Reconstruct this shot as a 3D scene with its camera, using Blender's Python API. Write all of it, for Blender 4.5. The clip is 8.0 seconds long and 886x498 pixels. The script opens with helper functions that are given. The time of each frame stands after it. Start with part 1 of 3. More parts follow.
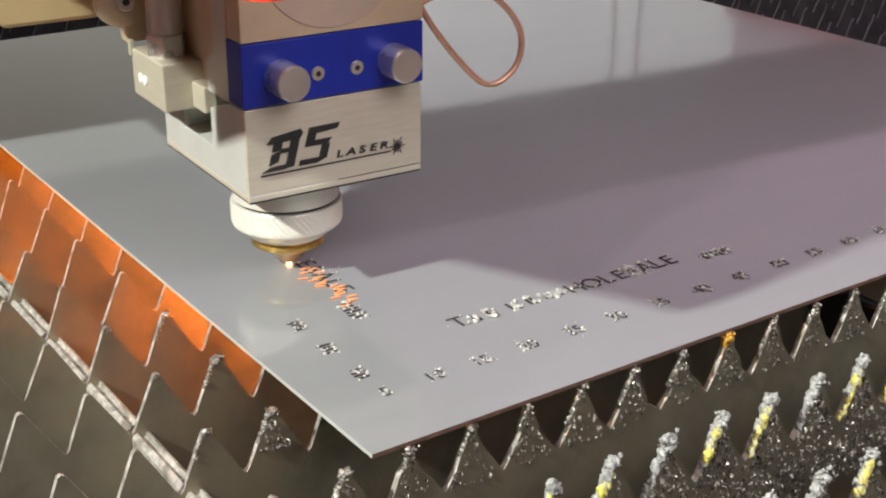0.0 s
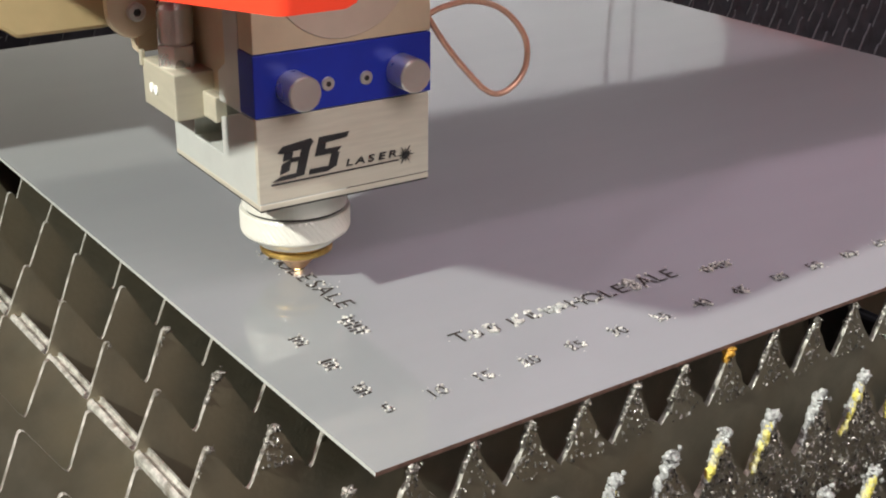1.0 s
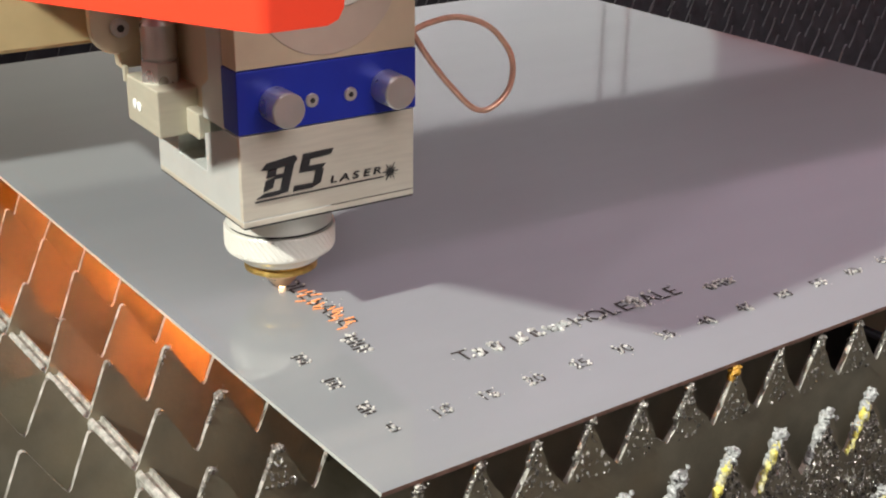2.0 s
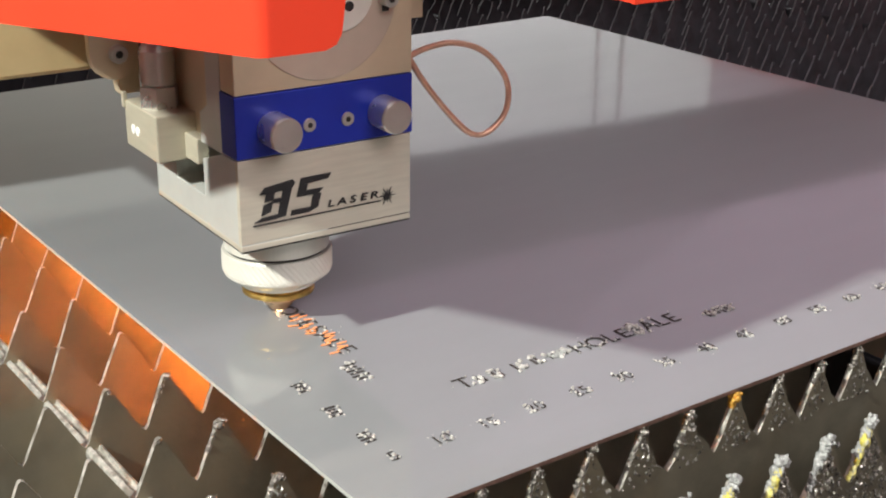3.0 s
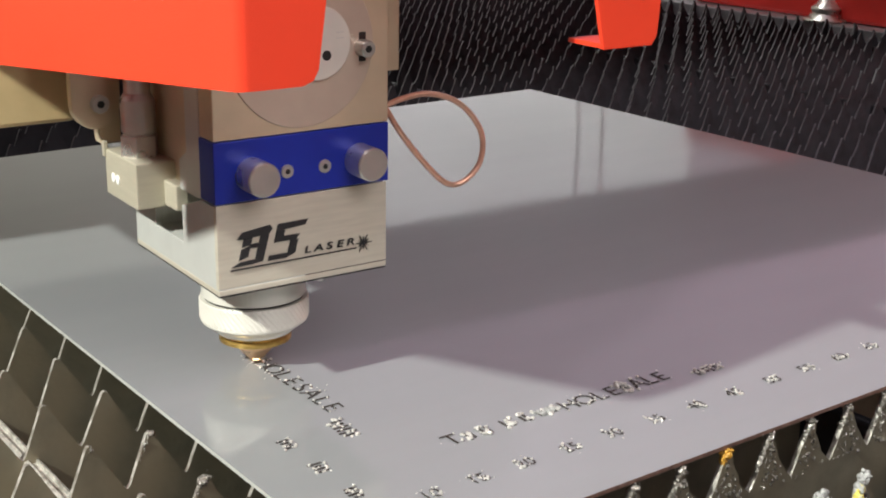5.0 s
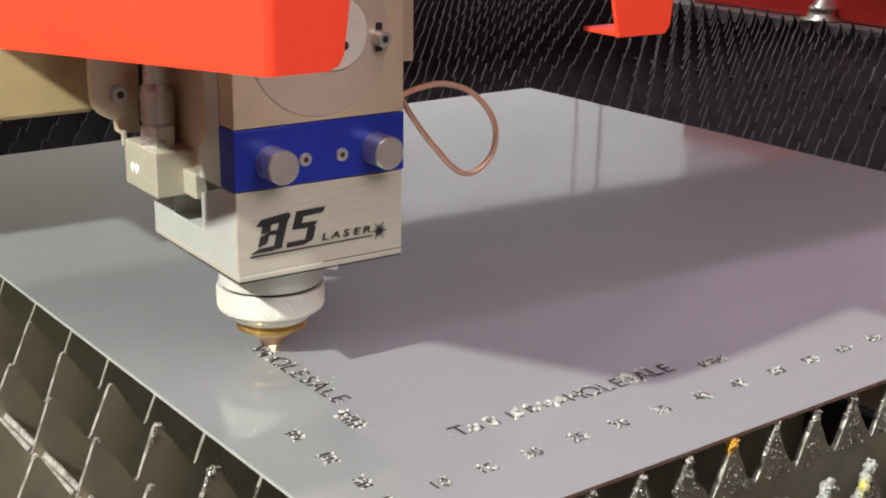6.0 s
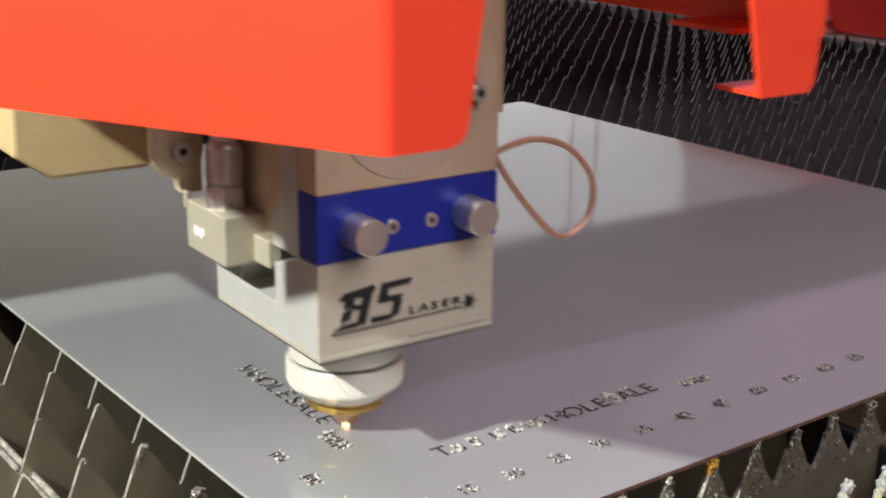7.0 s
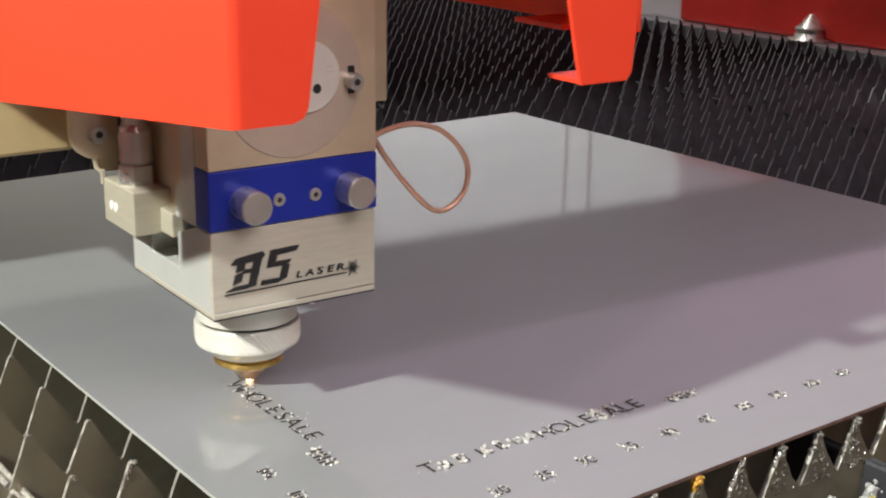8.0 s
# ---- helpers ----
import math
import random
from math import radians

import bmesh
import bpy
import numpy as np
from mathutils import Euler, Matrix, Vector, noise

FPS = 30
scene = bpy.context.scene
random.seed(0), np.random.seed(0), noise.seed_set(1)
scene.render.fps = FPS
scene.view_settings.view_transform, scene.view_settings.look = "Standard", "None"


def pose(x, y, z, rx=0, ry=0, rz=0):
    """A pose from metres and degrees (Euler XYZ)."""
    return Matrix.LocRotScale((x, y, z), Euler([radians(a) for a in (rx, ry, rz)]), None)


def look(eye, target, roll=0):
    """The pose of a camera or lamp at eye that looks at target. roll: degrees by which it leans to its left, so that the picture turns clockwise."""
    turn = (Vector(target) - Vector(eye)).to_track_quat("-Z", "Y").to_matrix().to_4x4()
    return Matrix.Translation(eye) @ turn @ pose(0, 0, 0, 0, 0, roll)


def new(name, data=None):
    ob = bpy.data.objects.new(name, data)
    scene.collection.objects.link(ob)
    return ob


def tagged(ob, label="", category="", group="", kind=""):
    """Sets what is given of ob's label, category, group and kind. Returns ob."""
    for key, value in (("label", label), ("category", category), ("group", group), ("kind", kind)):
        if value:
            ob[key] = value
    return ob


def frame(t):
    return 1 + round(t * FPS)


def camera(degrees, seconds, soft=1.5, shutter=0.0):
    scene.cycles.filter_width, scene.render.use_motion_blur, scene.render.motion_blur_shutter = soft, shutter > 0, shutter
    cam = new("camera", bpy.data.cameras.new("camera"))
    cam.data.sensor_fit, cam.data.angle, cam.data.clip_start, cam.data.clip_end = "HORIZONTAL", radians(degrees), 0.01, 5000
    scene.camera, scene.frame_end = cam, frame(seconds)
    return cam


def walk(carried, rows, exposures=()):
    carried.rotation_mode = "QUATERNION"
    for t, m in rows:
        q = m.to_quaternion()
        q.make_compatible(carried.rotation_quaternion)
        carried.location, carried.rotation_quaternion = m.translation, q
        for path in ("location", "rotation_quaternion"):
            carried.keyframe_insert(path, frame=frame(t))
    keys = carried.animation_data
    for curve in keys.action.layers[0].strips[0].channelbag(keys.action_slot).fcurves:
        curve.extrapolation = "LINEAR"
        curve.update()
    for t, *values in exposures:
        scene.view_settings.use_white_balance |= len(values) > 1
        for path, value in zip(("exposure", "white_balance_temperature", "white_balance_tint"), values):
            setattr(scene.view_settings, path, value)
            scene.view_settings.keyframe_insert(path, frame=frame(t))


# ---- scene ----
cam = camera(36.9, 8.0, soft=2.0, shutter=0.5)

PATH = [
    (0, (-0.212, -0.349, 0.253), (0.838, 1.163, -0.529), 0.3),
    (0.5, (-0.213, -0.347, 0.255), (0.847, 1.16, -0.523), 0.4),
    (1, (-0.214, -0.345, 0.258), (0.846, 1.161, -0.52), 0.4),
    (1.5, (-0.215, -0.341, 0.258), (0.853, 1.164, -0.514), 0.5),
    (3, (-0.218, -0.337, 0.258), (0.874, 1.176, -0.463), 0.5),
    (3.5, (-0.218, -0.336, 0.258), (0.883, 1.182, -0.436), 0.6),
    (4, (-0.217, -0.338, 0.256), (0.897, 1.19, -0.397), 0.6),
    (4.5, (-0.218, -0.336, 0.25), (0.912, 1.197, -0.362), 0.7),
    (6, (-0.228, -0.336, 0.241), (0.919, 1.19, -0.355), 0.8),
    (6.5, (-0.228, -0.34, 0.249), (0.919, 1.188, -0.344), 0.8),
    (7, (-0.224, -0.344, 0.25), (0.923, 1.186, -0.338), 0.7),
    (7.5, (-0.225, -0.348, 0.253), (0.923, 1.183, -0.328), 0.7),
    (8, (-0.222, -0.348, 0.257), (0.93, 1.18, -0.325), 0.8),
]
walk(cam, [(t, look(eye, target, roll)) for t, eye, target, roll in PATH])
# ---------------------------------------------------------------- light and hall
MT = -2.4                      # the machine stands this many degrees turned to the sheet


def lamp(name, kind, m, power, colour, size=0.1, size_y=None, spread=None):
    d = bpy.data.lights.new(name, kind)
    d.energy, d.color = power, colour
    if kind == "AREA":
        d.size = size
        if size_y:
            d.shape, d.size_y = "RECTANGLE", size_y
        if spread:
            d.spread = radians(spread)
    else:
        d.shadow_soft_size = size
    ob = new(name, d)
    ob.matrix_world = m
    return ob


world = bpy.data.worlds.new("hall_air")
scene.world = world
world.use_nodes = True
world.node_tree.nodes["Background"].inputs[0].default_value = (0.9, 0.85, 0.85, 1)
world.node_tree.nodes["Background"].inputs[1].default_value = 0.045

LIGHT_WAY = Vector((1.22, 0.24, -1.0)).normalized()
lamp("work_lamp", "AREA", look(Vector((0.12, 0.2, 0.0)) - LIGHT_WAY * 2.6, (0.12, 0.2, 0.0)), 122, (0.985, 1.0, 0.935), 0.07)
# unseen broad fill in front, added to lift the shaded sides
lamp("front_fill", "AREA", look((0.2, -3.2, 2.9), (0.3, 0.4, 0)), 146, (1.0, 0.905, 0.93), 3.4, 2.0)
# added light that brightens the far wall for its reflection in the sheet
lamp("far_wall_fill", "AREA", look((3.8, 3.0, 3.9), (3.4, 4.1, 1.4)), 175, (0.97, 0.98, 0.98), 3.4, 0.5)
# unseen fill behind the gantry, added to brighten the red side beam
lamp("beam_fill", "AREA", look((0.3, 2.3, 3.7), (0.5, 1.9, 0)), 60, (1.0, 0.97, 0.95), 2.4, 0.6)
scene.view_settings.exposure = 0.0

# ---------------------------------------------------------------- materials


def material(name, base, rough=0.5, metal=0.0, vary=0.15, scale=40.0, bump=0.1, bump_scale=200.0, stretch=(1, 1, 1),
             second=None, second_scale=6.0, second_amount=0.5, gloss_vary=0.1, emit=None, strength=0.0, coat=0.0):
    m = bpy.data.materials.new(name)
    m.use_nodes = True
    nt = m.node_tree
    b = nt.nodes["Principled BSDF"]
    b.inputs["Roughness"].default_value, b.inputs["Metallic"].default_value = rough, metal
    b.inputs["Coat Weight"].default_value, b.inputs["Coat Roughness"].default_value = coat, 0.07
    if emit:
        b.inputs["Emission Color"].default_value = (*emit, 1)
        b.inputs["Emission Strength"].default_value = strength
    co = nt.nodes.new("ShaderNodeTexCoord")
    mp = nt.nodes.new("ShaderNodeMapping")
    mp.inputs["Scale"].default_value = stretch
    nt.links.new(co.outputs["Object"], mp.inputs["Vector"])

    def noise_node(sc, detail):
        n = nt.nodes.new("ShaderNodeTexNoise")
        n.inputs["Scale"].default_value, n.inputs["Detail"].default_value = sc, detail
        nt.links.new(mp.outputs["Vector"], n.inputs["Vector"])
        return n

    fine, coarse = noise_node(scale, 6), noise_node(second_scale, 4)
    ramp = nt.nodes.new("ShaderNodeValToRGB")
    ramp.color_ramp.elements[0].position, ramp.color_ramp.elements[1].position = 0.3, 0.7
    ramp.color_ramp.elements[0].color = (*[c * (1 - vary) for c in base], 1)
    ramp.color_ramp.elements[1].color = (*[min(1, c * (1 + vary)) for c in base], 1)
    nt.links.new(fine.outputs["Fac"], ramp.inputs["Fac"])
    out = ramp.outputs["Color"]
    if second:
        r2 = nt.nodes.new("ShaderNodeValToRGB")
        r2.color_ramp.elements[0].position, r2.color_ramp.elements[1].position = 0.45, 0.65
        r2.color_ramp.elements[0].color = (0, 0, 0, 1)
        r2.color_ramp.elements[1].color = (second_amount,) * 3 + (1,)
        nt.links.new(coarse.outputs["Fac"], r2.inputs["Fac"])
        mix = nt.nodes.new("ShaderNodeMix")
        mix.data_type = "RGBA"
        nt.links.new(r2.outputs["Color"], mix.inputs[0])
        nt.links.new(out, mix.inputs[6])
        mix.inputs[7].default_value = (*second, 1)
        out = mix.outputs[2]
    nt.links.new(out, b.inputs["Base Color"])
    rr = nt.nodes.new("ShaderNodeMapRange")
    rr.inputs["To Min"].default_value, rr.inputs["To Max"].default_value = max(0, rough - gloss_vary), min(1, rough + gloss_vary)
    nt.links.new(coarse.outputs["Fac"], rr.inputs["Value"])
    nt.links.new(rr.outputs["Result"], b.inputs["Roughness"])
    if bump:
        bn = noise_node(bump_scale, 3)
        bp = nt.nodes.new("ShaderNodeBump")
        bp.inputs["Strength"].default_value, bp.inputs["Distance"].default_value = bump, 0.001
        nt.links.new(bn.outputs["Fac"], bp.inputs["Height"])
        nt.links.new(bp.outputs["Normal"], b.inputs["Normal"])
    return m


M_SHEET = material("satin_sheet", (0.284, 0.299, 0.302), 0.42, 0.22, 0.02, 20, 0.02, 1500, (1, 5, 1), (0.268, 0.284, 0.291), 5, 0.5, 0.03, coat=1.0)
M_EDGE_SHADE = material("shaded_sheet_edge", (0.26, 0.16, 0.125), 0.45, 0.6, 0.3, 200)
# flat dark shapes in this colour stand for the shade inside through-cuts
M_CUT_SHADE = material("cut_hole_shade", (0.03, 0.022, 0.018), 0.7, 0.2, 0.5, 900)
M_SPATTER = material("bright_spatter", (0.64, 0.63, 0.58), 0.32, 0.5, 0.3, 900, 0.4, 2500)
M_ALU = material("brushed_aluminium", (0.65, 0.61, 0.5), 0.38, 0.35, 0.06, 60, 0.05, 700, (1, 1, 9), (0.57, 0.515, 0.41), 12, 0.4)
M_ALU_SIDE = material("satin_aluminium", (0.62, 0.635, 0.59), 0.32, 0.3, 0.06, 60, 0.04, 600, (9, 1, 1), (0.5, 0.5, 0.48), 14, 0.4)
M_BEIGE = material("champagne_anodised", (0.64, 0.53, 0.37), 0.4, 0.35, 0.08, 50, 0.05, 900, (1, 1, 1), (0.56, 0.46, 0.31), 9, 0.5)
M_SENSOR = material("cream_anodised", (0.5, 0.465, 0.36), 0.42, 0.25, 0.06, 60, 0.05, 700, (1, 1, 6), (0.44, 0.41, 0.32), 14, 0.4)
M_CREAM = material("cream_plastic", (0.62, 0.48, 0.25), 0.45, 0.0, 0.08, 60, 0.05, 500, (1, 1, 1), (0.5, 0.39, 0.21), 14, 0.5)
M_BLUE = material("blue_anodised", (0.012, 0.03, 0.36), 0.35, 0.15, 0.1, 80, 0.04, 1200, (1, 1, 1), (0.01, 0.025, 0.28), 20, 0.4)
M_RING = material("rosy_ring", (0.6, 0.5, 0.4), 0.35, 0.35, 0.06, 60, 0.05, 900)
M_STEEL = material("turned_steel", (0.66, 0.66, 0.62), 0.3, 0.8, 0.12, 120, 0.1, 900, (1, 1, 1), (0.45, 0.44, 0.41), 60, 0.4)
M_DARK = material("black_part", (0.02, 0.019, 0.018), 0.5, 0.1, 0.3, 120)
M_INK = material("black_ink", (0.018, 0.017, 0.018), 0.5, 0.0, 0.2, 300, 0)
M_WHITE = material("white_dot", (0.85, 0.85, 0.82), 0.4, 0.0, 0.03, 100, 0)
M_COLLAR = material("pale_ring", (0.76, 0.74, 0.66), 0.32, 0.25, 0.05, 90, 0.05, 900)
M_COPPER = material("copper_nozzle", (0.84, 0.56, 0.34), 0.3, 0.55, 0.12, 300, 0.08, 900, (1, 1, 1), (0.5, 0.25, 0.1), 90, 0.5)
M_BRASS = material("heat_tinted_brass", (0.5, 0.33, 0.1), 0.35, 0.9, 0.2, 300)
M_WIRE = material("copper_wire", (0.72, 0.42, 0.3), 0.35, 0.6, 0.1, 300, 0.05)
M_RED = material("orange_red_paint", (0.78, 0.052, 0.018), 0.4, 0.0, 0.04, 25, 0.08, 1400, (1, 1, 1), (0.74, 0.05, 0.018), 8, 0.5, 0.05, coat=0.05)
M_RED_DARK = material("dark_red_paint", (0.78, 0.045, 0.035), 0.35, 0.0, 0.1, 12, 0.05, 400, (1, 1, 1), (0.66, 0.032, 0.026), 4, 0.5)
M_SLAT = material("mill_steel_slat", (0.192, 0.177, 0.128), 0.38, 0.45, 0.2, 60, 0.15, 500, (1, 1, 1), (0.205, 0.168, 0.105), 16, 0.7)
# edge colour, much paler than the slat faces
M_SLAT_EDGE = material("pale_steel_edge", (0.58, 0.56, 0.5), 0.38, 0.5, 0.35, 300, 0.5, 900, (1, 1, 1), (0.24, 0.22, 0.18), 120, 0.9)
# burnt steel darkened further: the gantry's shade is put into the colour
M_SLAT_BURNT_SHADE = material("shaded_burnt_slat", (0.032, 0.032, 0.037), 0.55, 0.15, 0.4, 80, 0.3, 500, (1, 1, 1), (0.045, 0.045, 0.052), 30, 0.6)
# light on the far tooth edges, put into a paler colour
M_BURNT_EDGE_LIT = material("lit_sooty_edge", (0.2, 0.2, 0.215), 0.5, 0.3, 0.4, 150, 0.3, 500, (1, 1, 1), (0.1, 0.1, 0.105), 40, 0.7)
M_SLAG = material("slag", (0.13, 0.122, 0.105), 0.3, 0.7, 0.7, 700, 0.9, 900, (1, 1, 1), (0.5, 0.48, 0.44), 260, 0.8)
M_SLAG_SILVER = material("silver_slag", (0.42, 0.4, 0.36), 0.3, 0.8, 0.5, 700, 0.8, 900, (1, 1, 1), (0.16, 0.15, 0.13), 300, 0.8)
M_GLINT = material("bright_grain", (0.72, 0.69, 0.6), 0.25, 0.6, 0.4, 900, 0.3, 900)
M_SLAG_PALE = material("pale_slag", (0.43, 0.44, 0.42), 0.6, 0.2, 0.35, 700, 0.9, 1200, (1, 1, 1), (0.2, 0.2, 0.19), 300, 0.8)
M_SLAG_YELLOW = material("yellow_slag", (0.62, 0.55, 0.11), 0.6, 0.0, 0.3, 600, 0.8, 1100, (1, 1, 1), (0.42, 0.42, 0.36), 200, 0.9)
M_SLAG_AMBER = material("amber_slag", (0.5, 0.27, 0.04), 0.4, 0.1, 0.4, 600, 0.6, 1100)
M_PAN = material("rusty_pan", (0.07, 0.05, 0.04), 0.8, 0.1, 0.3, 30, 0.3, 100, (1, 1, 1), (0.12, 0.06, 0.03), 6, 0.5)
M_ROSE_PANEL = material("rose_grey_tint", (0.38, 0.3, 0.35), 0.8, 0.0, 0.05, 6, 0.1, 60, (1, 1, 1), (0.34, 0.27, 0.31), 0.9, 0.5)
M_GREY_WALL = material("grey_green_plaster", (0.34, 0.34, 0.295), 0.8, 0.0, 0.06, 6, 0.1, 60, (1, 1, 1), (0.3, 0.3, 0.26), 0.9, 0.5)
M_WALL = material("white_plaster", (0.72, 0.72, 0.73), 0.8, 0.0, 0.04, 6, 0.1, 60, (1, 1, 1), (0.66, 0.66, 0.68), 0.9, 0.5)
M_FLOOR = material("grey_concrete", (0.28, 0.27, 0.26), 0.7, 0.0, 0.15, 8, 0.2, 60, (1, 1, 1), (0.2, 0.2, 0.19), 0.8, 0.6)
M_GALV = material("pale_galvanised", (0.72, 0.72, 0.74), 0.5, 0.1, 0.1, 40, 0.1, 300)
M_MAUVE = material("mauve_grey_paint", (0.6, 0.37, 0.44), 0.5, 0.0, 0.08, 12, 0.05, 400, (1, 1, 1), (0.54, 0.33, 0.39), 4, 0.5)
M_RAIL = material("galvanised", (0.4, 0.4, 0.42), 0.4, 0.7, 0.15, 40, 0.1, 300)
M_TINT_PANEL = material("mauve_tint", (0.52, 0.39, 0.53), 0.7, 0.0, 0.08, 12, 0.05, 400, (1, 1, 1), (0.46, 0.35, 0.47), 4, 0.5)
M_SPARK = material("glowing_spark", (0.9, 0.4, 0.1), 0.5, 0.0, 0.05, 100, 0, emit=(1.0, 0.45, 0.16), strength=0.9)
M_STREAK = material("bright_streak", (0.95, 0.6, 0.4), 0.5, 0.0, 0.05, 100, 0, emit=(1.0, 0.5, 0.34), strength=0.7)
M_SPARK_HOT = material("white_hot", (1, 0.8, 0.5), 0.5, 0.0, 0.05, 100, 0, emit=(1.0, 0.66, 0.36), strength=7)
M_GLOW_THROUGH = material("cut_glow", (0.5, 0.2, 0.08), 0.5, 0.0, 0.4, 900, 0, emit=(1.0, 0.33, 0.1), strength=0.75)
M_GLOW = material("orange_melt", (0.9, 0.3, 0.05), 0.5, 0.0, 0.05, 100, 0, emit=(1.0, 0.25, 0.035), strength=172)

# ---------------------------------------------------------------- mesh helpers


def mesh_from(bm, name, mats, smooth=False):
    me = bpy.data.meshes.new(name)
    bm.normal_update()
    if smooth:
        for f in bm.faces:
            f.smooth = True
    bm.to_mesh(me)
    bm.free()
    for m in (mats if isinstance(mats, (list, tuple)) else (mats,)):
        me.materials.append(m)
    return me


def part(name, bm, mats, parent=None, label="", smooth=False, m=None):
    ob = new(name, mesh_from(bm, name, mats, smooth))
    if parent:
        ob.parent = parent
    if m is not None:
        ob.matrix_basis = m
    if label:
        ob["label"] = label
    return ob


def bevelled(bm, w, seg=2):
    if w:
        es = [e for e in bm.edges if e.is_manifold and len(e.link_faces) == 2 and e.calc_face_angle(0) > 0.5]
        bmesh.ops.bevel(bm, geom=es, offset=w, segments=seg, affect="EDGES", profile=0.6, clamp_overlap=True)
    return bm


def box(x0, x1, y0, y1, z0, z1, w=0.0, bm=None):
    own = bmesh.new()
    bmesh.ops.create_cube(own, size=1, matrix=Matrix.Translation(((x0 + x1) / 2, (y0 + y1) / 2, (z0 + z1) / 2)) @ Matrix.Diagonal((x1 - x0, y1 - y0, z1 - z0, 1)))
    bevelled(own, w)
    return merged(bm, own)


def merged(bm, own):
    if bm is None:
        return own
    tmp = bpy.data.meshes.new("tmp")
    own.to_mesh(tmp)
    own.free()
    bm.from_mesh(tmp)
    bpy.data.meshes.remove(tmp)
    return bm


def prism(points, axis, a, b, w=0.0, bm=None, seg=2):
    """A flat outline pushed from a to b along an axis; points are the other two coordinates in cyclic order of the axes."""
    own = bmesh.new()

    def at(p, s):
        return {"x": (s, p[0], p[1]), "y": (p[0], s, p[1]), "z": (p[0], p[1], s)}[axis]

    lo, hi = [own.verts.new(at(p, a)) for p in points], [own.verts.new(at(p, b)) for p in points]
    own.faces.new(lo)
    own.faces.new(hi)
    for i in range(len(points)):
        j = (i + 1) % len(points)
        own.faces.new((lo[i], lo[j], hi[j], hi[i]))
    bmesh.ops.recalc_face_normals(own, faces=own.faces)
    bevelled(own, w, seg)
    return merged(bm, own)


def lathe(profile, n=48, bm=None, m=None):
    """Turns (radius, height) pairs about z."""
    own = bmesh.new()
    rings = []
    for r, z in profile:
        rings.append([own.verts.new((r * math.cos(2 * math.pi * i / n), r * math.sin(2 * math.pi * i / n), z)) for i in range(n)])
    for a, b in zip(rings, rings[1:]):
        for i in range(n):
            own.faces.new((a[i], a[(i + 1) % n], b[(i + 1) % n], b[i]))
    own.faces.new(list(reversed(rings[0])))
    own.faces.new(rings[-1])
    bmesh.ops.recalc_face_normals(own, faces=own.faces)
    if m is not None:
        own.transform(m)
    return merged(bm, own)


def tube(points, r, n=10, bm=None):
    """A round bar through the points."""
    own = bmesh.new()
    pts = [Vector(p) for p in points]
    rings = []
    side = None
    for i, p in enumerate(pts):
        t = (pts[min(i + 1, len(pts) - 1)] - pts[max(i - 1, 0)]).normalized()
        if side is None:
            side = t.orthogonal().normalized()
        side = (side - t * side.dot(t)).normalized()
        up = t.cross(side)
        rings.append([own.verts.new(p + r * (math.cos(2 * math.pi * k / n) * side + math.sin(2 * math.pi * k / n) * up)) for k in range(n)])
    for a, b in zip(rings, rings[1:]):
        for k in range(n):
            own.faces.new((a[k], a[(k + 1) % n], b[(k + 1) % n], b[k]))
    own.faces.new(rings[0])
    own.faces.new(list(reversed(rings[-1])))
    bmesh.ops.recalc_face_normals(own, faces=own.faces)
    return merged(bm, own)


def bits(bm, rng, centre, spread, size, count, squash=(1, 1, 1)):
    """Small rough grains round a centre."""
    shape = [(1, 0, 0), (-1, 0, 0), (0, 1, 0), (0, -1, 0), (0, 0, 1), (0, 0, -1)]
    faces = [(0, 2, 4), (2, 1, 4), (1, 3, 4), (3, 0, 4), (2, 0, 5), (1, 2, 5), (3, 1, 5), (0, 3, 5)]
    for _ in range(count):
        c = Vector([centre[k] + rng.gauss(0, spread[k]) for k in range(3)])
        s = size * rng.uniform(0.5, 1.4)
        q = Euler([rng.uniform(0, 6.28) for _ in range(3)]).to_matrix()
        vs = []
        for p in shape:
            d = q @ Vector(p) * s * rng.uniform(0.7, 1.3)
            vs.append(bm.verts.new(c + Vector([d[k] * squash[k] for k in range(3)])))
        for f in faces:
            bm.faces.new([vs[k] for k in f])
    return bm


def text_mesh(body, size, m, depth=0.0):
    cu = bpy.data.curves.new("writing", "FONT")
    cu.body, cu.size, cu.extrude, cu.align_x, cu.align_y = body, size, depth, "CENTER", "CENTER"
    ob = new("writing", cu)
    me = bpy.data.meshes.new_from_object(ob.evaluated_get(bpy.context.evaluated_depsgraph_get()))
    bpy.data.objects.remove(ob)
    bpy.data.curves.remove(cu)
    me.transform(m)
    bm = bmesh.new()
    bm.from_mesh(me)
    bpy.data.meshes.remove(me)
    return bm


def empty(name, label, category, group="", kind=""):
    ob = new(name)
    ob.empty_display_size = 0.02
    return tagged(ob, label, category, group, kind)


